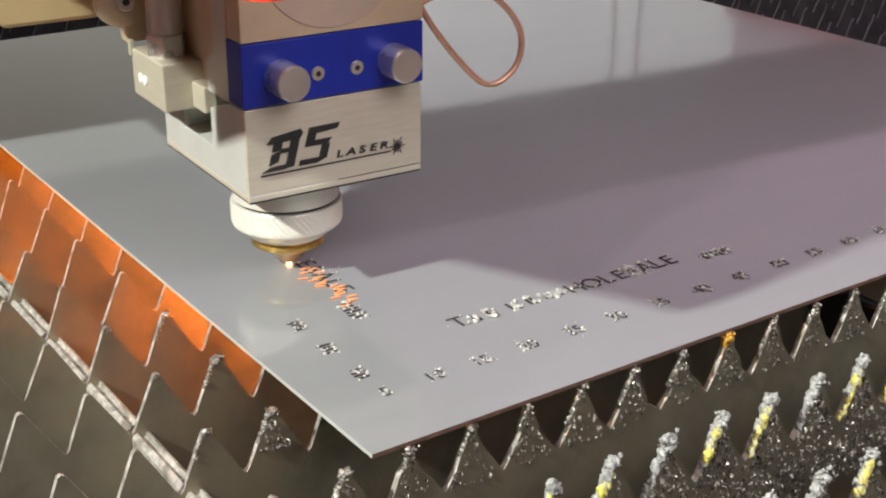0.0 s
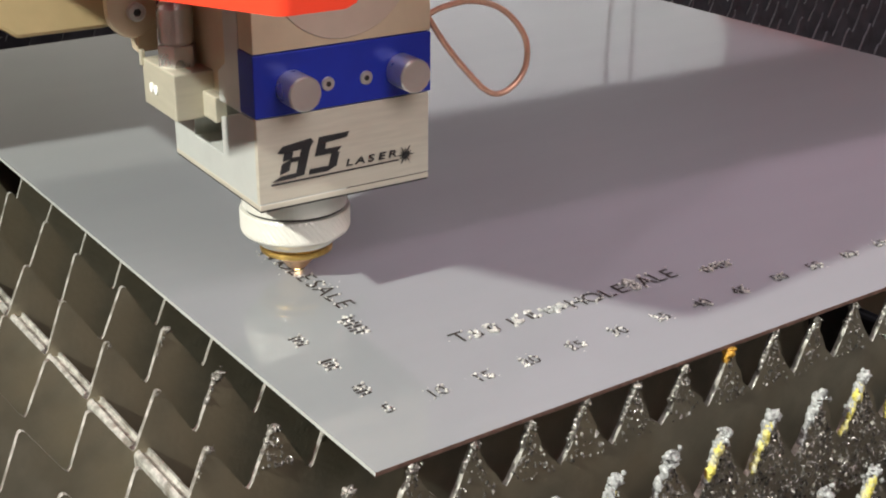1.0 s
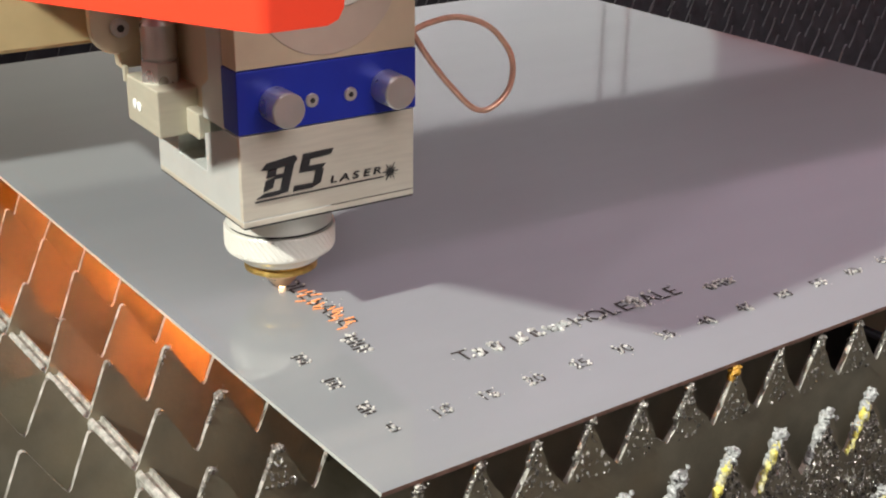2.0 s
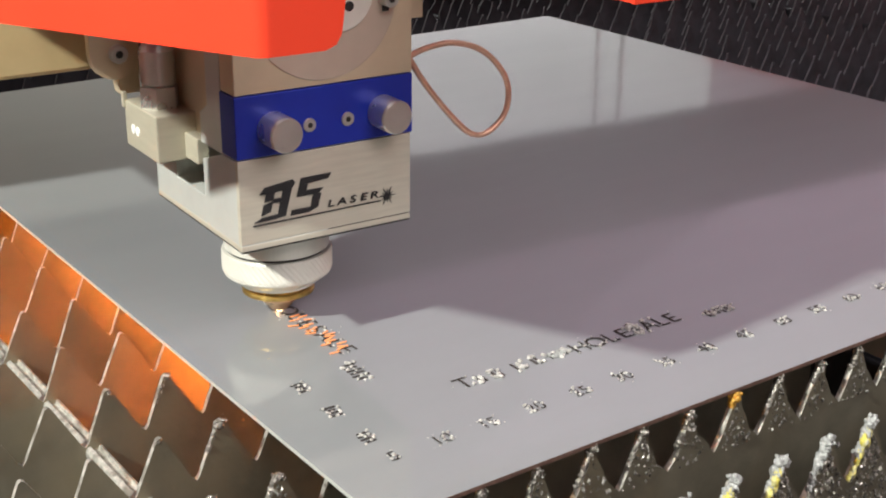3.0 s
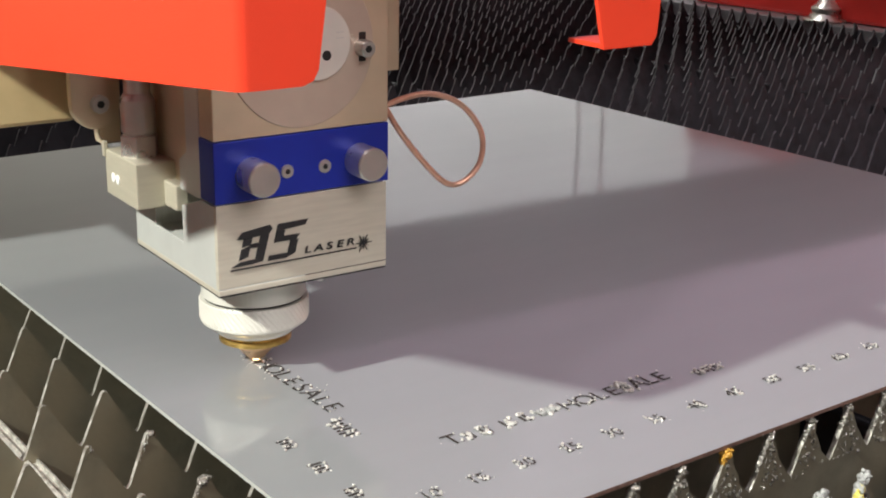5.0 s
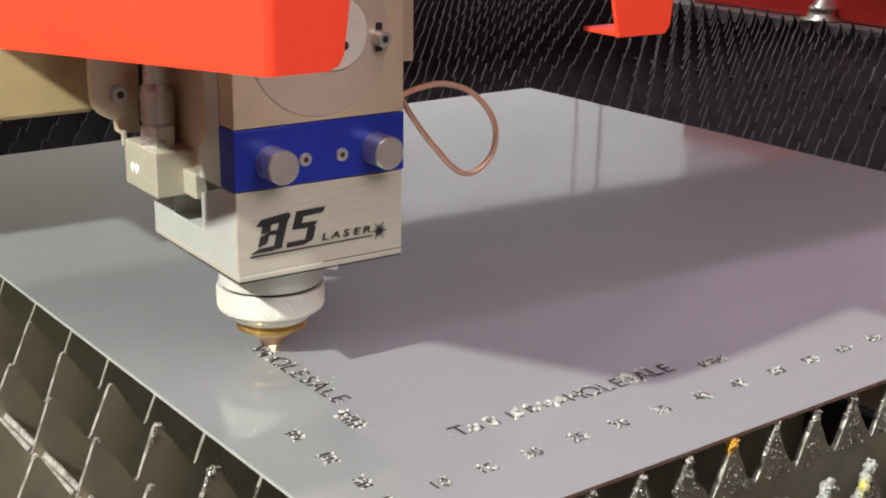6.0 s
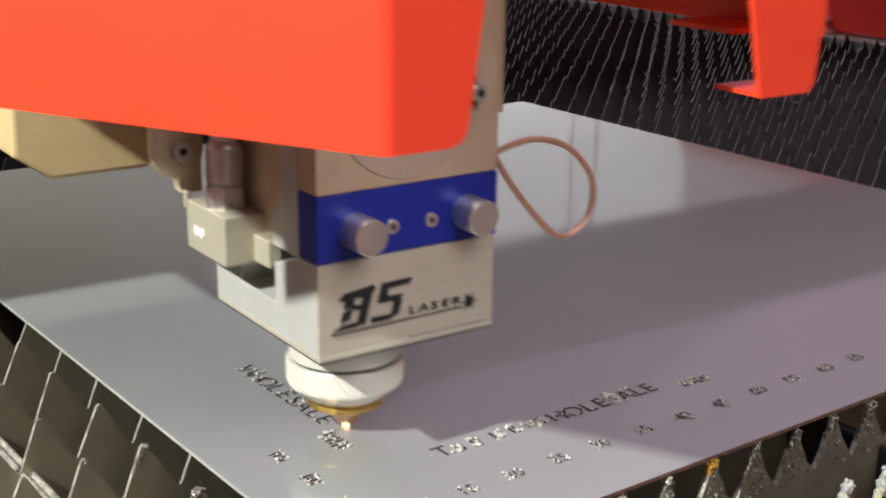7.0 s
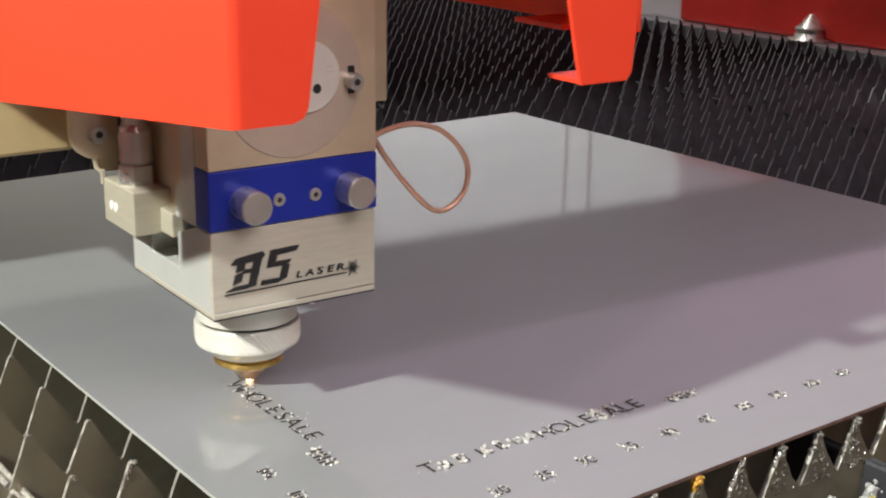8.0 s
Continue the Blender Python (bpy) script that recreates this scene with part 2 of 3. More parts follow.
# ---------------------------------------------------------------- the hall
def hall():
    tagged(part("floor", box(-5, 7, -5, 7, -1.0, -0.9), M_FLOOR), "grey worn concrete workshop floor", "floor", kind="structure")
    tagged(part("wall_north", box(-5, 7, 4.2, 4.4, -0.9, 4.5), M_GREY_WALL), "grey plastered workshop wall", "wall", kind="structure")
    tagged(part("wall_south", box(-5, 7, -5.2, -5, -0.9, 4.5), M_GREY_WALL), "grey plastered workshop wall", "wall", kind="structure")
    tagged(part("wall_east", box(7, 7.2, -5.2, 7.2, -0.9, 4.5), M_GREY_WALL), "grey plastered workshop wall", "wall", kind="structure")
    tagged(part("wall_west", box(-5.2, -5, -5.2, 7.2, -0.9, 4.5), M_GREY_WALL), "grey plastered workshop wall", "wall", kind="structure")
    # out of view; sized to the bright patch that the sheet reflects
    tagged(part("wall_partition", box(2.0, 4.55, 4.05, 4.2, -0.9, 4.0), M_WALL), "white painted partition wall", "wall", kind="structure")
    # added panel that brightens and tints the sheet's reflection on the right
    tagged(part("tint_panel_east", box(4.56, 6.99, 4.05, 4.19, -0.9, 4.0), M_ROSE_PANEL), "rose grey panel tinting the sheet's reflection", "wall", kind="structure")
    tagged(part("ceiling", box(-5.2, 7.2, -5.2, 7.2, 4.5, 4.6), M_WALL), "plain pale workshop ceiling", "ceiling", kind="structure")


hall()


def red_spot_box():
    # unseen itself; added only to reflect as a red spot in the sheet
    b = empty("red_spot_box", "small red box added for the red spot reflected in the sheet", "wall box")
    part("case", box(4.56, 4.63, 3.99, 4.05, 1.06, 1.14, 0.006), M_RED, b)
    part("lid", box(4.565, 4.625, 3.982, 3.99, 1.065, 1.135, 0.003), M_RED, b)


red_spot_box()
PITCH, TOOTH, FIRST, TIP, VALLEY = 0.0512, 0.0274, 0.0440, -0.0030, -0.0270


# ---------------------------------------------------------------- the slat bed
def slat_mesh(x0, x1, rng, worn, mats, t=0.001):
    """A toothed plate; its teeth are nicked a little where it is worn."""
    top = []
    k0, k1 = math.ceil((x0 - FIRST) / TOOTH), math.floor((x1 - FIRST) / TOOTH)
    top.append((x0, VALLEY))
    for k in range(k0, k1 + 1):
        x = FIRST + TOOTH * k
        j = rng.uniform(-1, 1) * 0.0008 * (1 + worn)
        tipz = TIP - rng.uniform(0, 0.0012 + 0.0006 * worn)
        top += [(x - 0.0118, VALLEY - 0.0005), (x - 0.0104, VALLEY + 0.0012)]
        if worn > 0.5:
            for f in (0.3, 0.55, 0.8):
                top.append((x - 0.0104 * (1 - f) + rng.gauss(0, 0.0005), VALLEY + f * (tipz - VALLEY) + rng.gauss(0, 0.0006)))
        top += [(x - 0.0012 + j, tipz - 0.0006), (x + j, tipz), (x + 0.0014 + j, tipz - 0.0008)]
        if worn > 0.5:
            for f in (0.75, 0.5, 0.25):
                top.append((x + 0.013 * (1 - f) + rng.gauss(0, 0.0006), VALLEY + f * (tipz - VALLEY) + rng.gauss(0, 0.0008)))
        top += [(x + 0.0138, VALLEY + 0.0012), (x + 0.0152, VALLEY - 0.0003)]
    top.append((x1, VALLEY))
    for i in range(1, len(top)):
        top[i] = (max(top[i][0], top[i - 1][0] + 0.00005), top[i][1])
    bm = bmesh.new()
    low = -0.115
    f = [bm.verts.new((x, -t, z)) for x, z in top]
    b = [bm.verts.new((x, t, z)) for x, z in top]
    fl = [bm.verts.new((x, -t, low)) for x, z in top]
    bl = [bm.verts.new((x, t, low)) for x, z in top]
    for i in range(len(top) - 1):
        bm.faces.new((fl[i], fl[i + 1], f[i + 1], f[i]))
        bm.faces.new((bl[i + 1], bl[i], b[i], b[i + 1]))
        e = bm.faces.new((f[i], f[i + 1], b[i + 1], b[i]))
        e.material_index = 1
        bm.faces.new((fl[i + 1], fl[i], bl[i], bl[i + 1]))
    bm.faces.new((f[0], b[0], bl[0], fl[0]))
    bm.faces.new((f[-1], fl[-1], bl[-1], b[-1]))
    return mesh_from(bm, "slat", mats)


def lumps(bm, rng, centre, spread, size, count, squash=(1, 1, 1)):
    """Rounded uneven lumps round a centre."""
    if not LUMP:
        own = bmesh.new()
        bmesh.ops.create_icosphere(own, subdivisions=3, radius=1)
        own.verts.index_update()
        LUMP.append([v.co.copy() for v in own.verts])
        LUMP.append([[v.index for v in f.verts] for f in own.faces])
        own.free()
    for _ in range(count):
        c = Vector([centre[k] + rng.gauss(0, spread[k]) for k in range(3)])
        s = size * rng.uniform(0.6, 1.3)
        off = Vector((rng.uniform(0, 50), rng.uniform(0, 50), rng.uniform(0, 50)))
        vs = []
        for p in LUMP[0]:
            d = p * s * (1 + 0.5 * noise.noise(p * 1.5 + off) + 0.22 * noise.noise(p * 4.0 + off) + 0.1 * noise.noise(p * 9.0 + off))
            vs.append(bm.verts.new(c + Vector([d[k] * squash[k] for k in range(3)])))
        for f in LUMP[1]:
            bm.faces.new([vs[k] for k in f])
    return bm


LUMP = []


def run_of(x, f):
    """A place on the left edge of a tooth, from its tip (0) to its foot (1)."""
    return Vector((x - 0.0014 - 0.0098 * f, -0.0004, TIP - 0.003 - 0.0215 * f))


def slag_on(slat, x, rng, mat, size, label, run=1.0):
    """A crust of slag on one tooth: a craggy cap round the tip and a thin run of it down the left edge."""
    bm = bmesh.new()
    lumps(bm, rng, (x + 0.0002, -0.0005, TIP - 0.0016), (0.0009 * size, 0.0006, 0.0008 * size), 0.0013 * size, 6)
    bits(bm, rng, (x + 0.0003, -0.0007, TIP - 0.0016), (0.0012 * size, 0.0009, 0.0013 * size), 0.0007 * size, 26)
    for i in range(int(20 * run)):
        f = (i + 0.5) / 20
        lumps(bm, rng, run_of(x, f), (0.0002, 0.0003, 0.0004), 0.00082 * size * (1.2 - 0.6 * f), 1, (0.75, 1.5, 1.9))
        bits(bm, rng, run_of(x, f), (0.0005, 0.0006, 0.0006), 0.0004 * size, 3)
    return tagged(part("slag_crust", bm, mat, slat, label, True), kind="stuff")


def powder_on(slat, x, rng, start, end):
    bm = bmesh.new()
    for q in range(16):
        c = run_of(x, start + (end - start) * q / 15) + Vector((0.0003, -0.0009, 0))
        lumps(bm, rng, c, (0.0005, 0.0002, 0.0004), 0.00125, 1, (0.9, 1.1, 1.7))
        bits(bm, rng, c, (0.0009, 0.0005, 0.0008), 0.0004, 6)
    return tagged(part("slag_powder", bm, M_SLAG_YELLOW, slat, "yellow powdery slag", True), kind="stuff")


def grains_on(slat, x, rng, count, reach=0.05, bright=7):
    """Dark grains over a tooth, some of them bright."""
    for name, mat, label, n in (("slag_grain", M_SLAG, "dark glittering slag grains", count), ("bright_grain", M_GLINT, "bright slag grains", count // bright)):
        bm = bmesh.new()
        for _ in range(n):
            f = rng.random() ** 0.75
            z = TIP - 0.004 - reach * f
            w = 0.0135 * min(1.0, f * reach / 0.024)
            bits(bm, rng, (x + rng.uniform(-w, w), -0.0014, z), (0, 0.0003, 0), 0.00062 * rng.uniform(0.5, 1.5), 1, (0.9, 0.9, 1.3))
        tagged(part(name, bm, mat, slat, label), kind="stuff")


def slat_bed():
    rng = random.Random(4)
    for k in range(-4, 41):
        y = 0.0012 + (PITCH if k > 0 else 0.0485) * k + (0.003 if k > 0 else 0)
        m = Matrix.Translation((rng.gauss(0, 0.0006), y, 0))
        worn = 1.0 if k <= 0 else 0.15
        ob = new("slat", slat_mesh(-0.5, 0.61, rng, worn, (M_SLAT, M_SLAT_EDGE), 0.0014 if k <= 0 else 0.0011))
        ob.matrix_world = m
        tagged(ob, "toothed steel support slat with pale tooth edges" if k > 0 else "toothed steel support slat crusted with slag", "slat", "slats of the cutting bed")
        # far halves, and rows past 13, take the shade-darkened colour
        far = new("shaded_burnt_slat", slat_mesh(0.612, 1.36, rng, 0.6, (M_SLAT_BURNT_SHADE, M_BURNT_EDGE_LIT)))
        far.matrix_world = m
        tagged(far, "burnt toothed steel slat with shade in its dark colour", "slat", "burnt slats of the cutting bed")
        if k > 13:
            ob.data.materials[0], ob.data.materials[1] = M_SLAT_BURNT_SHADE, M_BURNT_EDGE_LIT
            tagged(ob, "burnt toothed steel slat with shade in its dark colour")
        for i in range(-3, 10):
            x = FIRST + TOOTH * i
            if k <= -1 and i >= -1:
                slag_on(ob, x, rng, M_SLAG_PALE, 1.35, "pale crusted slag", rng.uniform(0.6, 1.0))
                if (i + k) % 3 != 1:
                    powder_on(ob, x, rng, 0.05, rng.uniform(0.6, 0.95))
                grains_on(ob, x, rng, 640 if i > 1 else 200)
            elif k == 0 and i >= -2:
                slag_on(ob, x, rng, M_SLAG_AMBER if i == 5 else M_SLAG_SILVER, 1.1 if i == 5 else 0.9, "amber melted slag" if i == 5 else "silvery melted slag", 0.1 if i == 5 else rng.uniform(0.2, 0.8))
                grains_on(ob, x, rng, 70, 0.022, 14)
            elif 0 < k < 4 and i == -2:
                slag_on(ob, x, rng, M_SLAG_SILVER, 0.6 if k > 2 else 0.9, "small slag bead", 0.5)
                if k == 1:
                    grains_on(ob, x, rng, 60, 0.015, 14)
            elif k == 1 and i in (-3, -1, 0):
                slag_on(ob, x, rng, M_SLAG_SILVER, 0.7, "small slag bead", 0.5)
            elif 1 < k < 4 and i == -3:
                slag_on(ob, x, rng, M_SLAG_SILVER, 0.4, "small slag bead", 0.1)


def support_bars():
    for x in (-0.0495, -0.4, 0.3, 0.62, 0.98, 1.33):
        prof = [(x, -0.13), (x + 0.0075, -0.13), (x + 0.0075, -0.0285), (x + 0.0062, -0.0280), (x + 0.0056, -0.0298), (x + 0.0030, -0.0298), (x + 0.0024, -0.0275), (x + 0.0008, -0.0280), (x, -0.0295)]
        bm = prism([(a, b) for a, b in prof], "y", -0.25, 2.08, 0.0002)
        # far bars are darkened by colour so they don't catch the lamps
        ob = part("support_bar", bm, M_SLAT_EDGE if x < 0.1 else M_SLAT_BURNT_SHADE)
        tagged(ob, "steel cross bar under the slats", "support bar", "cross bars of the bed")


def bed_frame():
    t = empty("bed_frame", "red steel bed frame around the toothed slats", "machine frame")
    part("slag_pan", box(-0.55, 1.4, -0.3, 2.1, -0.6, -0.58), M_PAN, t, "rusty dark slag pan")
    for y in (-0.32, 2.1):
        part("end_wall", box(-0.57, 1.42, y, y + 0.02, -0.9, -0.04, 0.002), M_RED_DARK, t)
    for x in (-0.57, 1.4):
        part("side_wall", box(x, x + 0.02, -0.3, 2.1, -0.9, -0.04, 0.002), M_RED_DARK, t)
    part("ledge", box(1.365, 1.41, -0.3, 2.1, -0.035, -0.012, 0.002), M_RAIL, t, "grey galvanised ledge")
    part("side_beam", box(1.395, 1.66, -0.4, 1.165, -0.011, 0.24, 0.006), M_RED_DARK, t, "dark red painted beam")
    part("beam_cover", box(1.40, 1.65, 1.168, 1.6, -0.011, 0.09, 0.004), M_WALL, t, "white end cover")
    # unseen posts, added to give two faint lines in the sheet's reflection
    for y in (1.41, 1.475):
        part("post", box(1.44, 1.445, y, y + 0.004, 0.088, 0.6, 0.001), M_GALV, t, "thin pale post added for a line reflected in the sheet")
    knob = part("adjusting_cone", lathe([(0.032, -0.012), (0.032, -0.008), (0.023, -0.007), (0.023, -0.002), (0.02, -0.001), (0.02, 0.003), (0.022, 0.004), (0.022, 0.008), (0.018, 0.01), (0.004, 0.027), (0.0006, 0.028)], 32), M_STEEL, t, "bright chrome cone on a flange", True)
    knob.matrix_basis = pose(1.388, 0.898, 0)


slat_bed()
support_bars()
bed_frame()


# ---------------------------------------------------------------- the sheet
def along(x, y, deg=0.0, z=0.00025):
    return pose(x, y, z, 0, 0, deg)


def metal_sheet():
    rng = random.Random(9)
    t = empty("metal_sheet", "thin grey steel sheet with numbers cut along its edges", "metal sheet")
    bm = box(0, 0.632, 0, 0.667, -0.0018, 0)
    for f in bm.faces:
        # left edge pale as lamplit, other edges dark as shaded, all by colour
        f.material_index = 0 if abs(f.normal.z) > 0.5 else (2 if f.normal.x < -0.5 else 1)
    part("plate", bm, (M_SHEET, M_EDGE_SHADE, M_ALU_SIDE), t)
    spat = bmesh.new()

    powder = bmesh.new()

    def beads(bm, spots, count, size, jitter):
        for _ in range(count):
            q = rng.choice(spots)
            lumps(bm, rng, (q.x, q.y, 0.0005), (jitter, jitter, 0.0002), size, 1, (1, 1, 0.75))

    def cut(name, body, size, m, grains, bead, label, jitter=0.0005):
        """A dark character or number with beads of melt along its strokes."""
        bm = text_mesh(body, size, m)
        spots = [v.co.copy() for v in bm.verts]
        part(name, bm, M_CUT_SHADE, t, label)
        beads(spat, spots, grains, bead, jitter)
        c = m.translation
        bits(spat, rng, (c.x, c.y, 0.0002), (0.3 * size, 0.3 * size, 0.0001), 0.0004, grains, (1, 1, 0.5))

    def bars(name, x, y, w, h, count, upright, grains, bead, label):
        """A run of dark strokes that cannot be read."""
        for i in range(count):
            q, e = (i + 0.5) / count - 0.5, rng.uniform(0.6, 1.05)
            if upright:
                bm = box(x + q * w - 0.0006, x + q * w + 0.0006, y - h * e / 2, y + h * e / 2, 0.0001, 0.0003)
            else:
                bm = box(x - w * e / 2, x + w * e / 2, y + q * h - 0.0006, y + q * h + 0.0006, 0.0001, 0.0003)
            part(name, bm, M_CUT_SHADE, t, label)
        spots = [Vector((x + rng.uniform(-0.55, 0.55) * w, y + rng.uniform(-0.55, 0.55) * h, 0)) for _ in range(40)]
        beads(spat, spots, grains, bead, 0.0003)

    # the scale along the front edge
    places = (0.0285, 0.0515, 0.0745, 0.0988, 0.1235, 0.1478, 0.1733, 0.1987, 0.2237, 0.2505, 0.275, 0.3, 0.325)
    for i, x in enumerate(places):
        cut("cut_writing", str(5 + 5 * i), 0.0095, along(x, 0.0355), 10 if i else 4, 0.00058, "cut numerals, the shade in them drawn dark")
    # marks up the left edge, too unclear to read
    for i in range(3):
        bars("cut_writing", 0.0277, 0.054 + 0.0258 * i, 0.0062, 0.0095, 4, False, 12, 0.0006, "cut marks, the shade in them drawn dark")
    # the long line of writing, its first half under beads of melt
    cut("cut_letter", "T", 0.0135, along(0.0872, 0.0695), 2, 0.0006, "cut letter, the shade in it drawn dark")
    for x, w, n, grains in ((0.0958, 0.005, 2, 8), (0.1045, 0.006, 2, 13), (0.1165, 0.007, 2, 16), (0.1262, 0.005, 2, 4)):
        bars("cut_mark", x, 0.069, w, 0.0078, n, True, grains, 0.00085, "cut marks, the shade in them drawn dark")
    bars("cut_mark", 0.1385, 0.069, 0.011, 0.006, 4, True, 18, 0.0008, "cut marks, the shade in them drawn dark")
    beads(powder, [Vector((0.1335 + 0.0013 * i, 0.069 + rng.uniform(-0.0025, 0.0025), 0)) for i in range(10)], 26, 0.001, 0.0004)
    for x, ch in ((0.1515, "H"), (0.1612, "O"), (0.170, "L"), (0.1783, "E"), (0.1862, "S"), (0.1942, "A"), (0.2018, "L"), (0.2092, "E")):
        n = {"O": 8, "S": 20, "A": 6, "H": 4}.get(ch, 1)
        cut("cut_letter", ch, 0.0135, along(x, 0.0682), n, 0.0009 if ch == "S" else 0.0006, "cut letter, the shade in it drawn dark")
    bars("cut_mark", 0.2345, 0.0618, 0.019, 0.0065, 6, True, 28, 0.00075, "cut marks, the shade in them drawn dark")
    # the word being cut, read along the other edge
    for i, ch in enumerate("WHOLESALE"):
        cy = 0.1965 - 0.0087 * i
        cut("cut_letter", ch, 0.0135, along(0.0630, cy, -90), 10 if i < 2 else 3, 0.00055, "cut letter, the shade in it drawn dark")
    bars("cut_mark", 0.0552, 0.1055, 0.0085, 0.017, 6, False, 24, 0.0007, "cut marks, the shade in them drawn dark")
    tagged(part("powder", powder, M_SLAG_PALE, t, "pale yellowish lumps of melt", True), kind="stuff")
    tagged(part("spatter", spat, M_SPATTER, t, "bright beads of metal spatter", True), kind="stuff")


metal_sheet()


# ---------------------------------------------------------------- the cutting head
def cylinder_along_y(r, y0, y1, x, z, n=40, chamfer=0.0006):
    m = Matrix.Translation((x, 0, z)) @ Matrix.Rotation(radians(90), 4, "X")
    prof = [(r - chamfer, -y1), (r, -y1 + chamfer), (r, -y0 - chamfer), (r - chamfer, -y0)]
    return lathe(prof, n, None, m)


def knurled(r, z0, z1, n=72):
    """A ring with a slanting knurl."""
    bm = bmesh.new()
    rows = 12
    rings = []
    for j in range(rows + 1):
        z = z0 + (z1 - z0) * j / rows
        ring = []
        for i in range(n):
            a = 2 * math.pi * i / n
            rr = r + ((0.00018 if (i + j) % 4 < 2 else -0.00014) if 0 < j < rows else -0.0003)
            ring.append(bm.verts.new((rr * math.cos(a), rr * math.sin(a), z)))
        rings.append(ring)
    for j in range(rows):
        for i in range(n):
            bm.faces.new((rings[j][i], rings[j][(i + 1) % n], rings[j + 1][(i + 1) % n], rings[j + 1][i]))
    bm.faces.new(list(reversed(rings[0])))
    bm.faces.new(rings[-1])
    return bm


def logo(head):
    """Dark printed shapes on the front plate."""
    y0, y1 = -0.0497, -0.0491
    sk = 0.28

    def blk(pts):
        return prism([(x + sk * (z - 0.07), z) for x, z in pts], "y", y0, y1)

    bm = blk([(-0.0350, 0.0785), (-0.0332, 0.0812), (-0.0205, 0.0828), (-0.0190, 0.0812), (-0.0200, 0.0790), (-0.0315, 0.0782)])
    for pts in ([(-0.0318, 0.0748), (-0.0278, 0.0752), (-0.0278, 0.0782), (-0.0318, 0.0780)],
                [(-0.0240, 0.0668), (-0.0200, 0.0672), (-0.0200, 0.0792), (-0.0240, 0.0790)],
                [(-0.0278, 0.0738), (-0.0240, 0.0738), (-0.0240, 0.0756), (-0.0278, 0.0756)],
                [(-0.0318, 0.0690), (-0.0278, 0.0702), (-0.0278, 0.0748), (-0.0318, 0.0736)],
                [(-0.0345, 0.0664), (-0.0240, 0.0666), (-0.0240, 0.0686), (-0.0310, 0.0682)]):
        merged(bm, blk(pts))
    part("printed_mark", bm, M_INK, head, "black printed mark")
    bm = blk([(-0.0165, 0.0795), (-0.003, 0.0805), (-0.0022, 0.0828), (-0.0165, 0.0825)])
    for pts in ([(-0.0165, 0.0745), (-0.0125, 0.0745), (-0.0125, 0.0795), (-0.0165, 0.0795)],
                [(-0.0125, 0.0745), (-0.006, 0.0745), (-0.0045, 0.0768), (-0.0125, 0.0768)],
                [(-0.0085, 0.067), (-0.0048, 0.0685), (-0.0048, 0.0745), (-0.0085, 0.0745)],
                [(-0.0175, 0.0668), (-0.0085, 0.0668), (-0.0085, 0.069), (-0.0175, 0.069)]):
        merged(bm, blk(pts))
    part("printed_mark", bm, M_INK, head, "black printed mark")
    bm = prism([(-0.036, 0.0648), (0.026, 0.0652), (0.026, 0.0656), (-0.036, 0.0654)], "y", y0, y1)
    part("printed_line", bm, M_INK, head, "thin black printed line")
    slant = Matrix(((1, sk, 0, 0), (0, 1, 0, 0), (0, 0, 1, 0), (0, 0, 0, 1)))
    for i, ch in enumerate("LASER"):
        part("printed_letter", text_mesh(ch, 0.0053, Matrix.Translation((0.0012 + 0.0054 * i, y0, 0.0687)) @ Matrix.Rotation(radians(90), 4, "X") @ slant @ Matrix.Diagonal((1.35, 0.85, 1, 1)), 0.0003), M_INK, head, "black printed letter")
    bm = lathe([(0.0011, -y1), (0.0011, -y0)], 12, None, Matrix.Translation((0.0295, 0, 0.0672)) @ Matrix.Rotation(radians(90), 4, "X"))
    for i in range(12):
        a = math.pi * i / 6
        c, s = math.cos(a), math.sin(a)
        merged(bm, prism([(0.0295 + 0.0013 * c - 0.0003 * s, 0.0672 + 0.0013 * s + 0.0003 * c), (0.0295 + (0.0044, 0.0031)[i % 2] * c, 0.0672 + (0.0044, 0.0031)[i % 2] * s), (0.0295 + 0.0013 * c + 0.0003 * s, 0.0672 + 0.0013 * s - 0.0003 * c)], "y", y0, y1))
    part("printed_star", bm, M_INK, head, "black printed star")


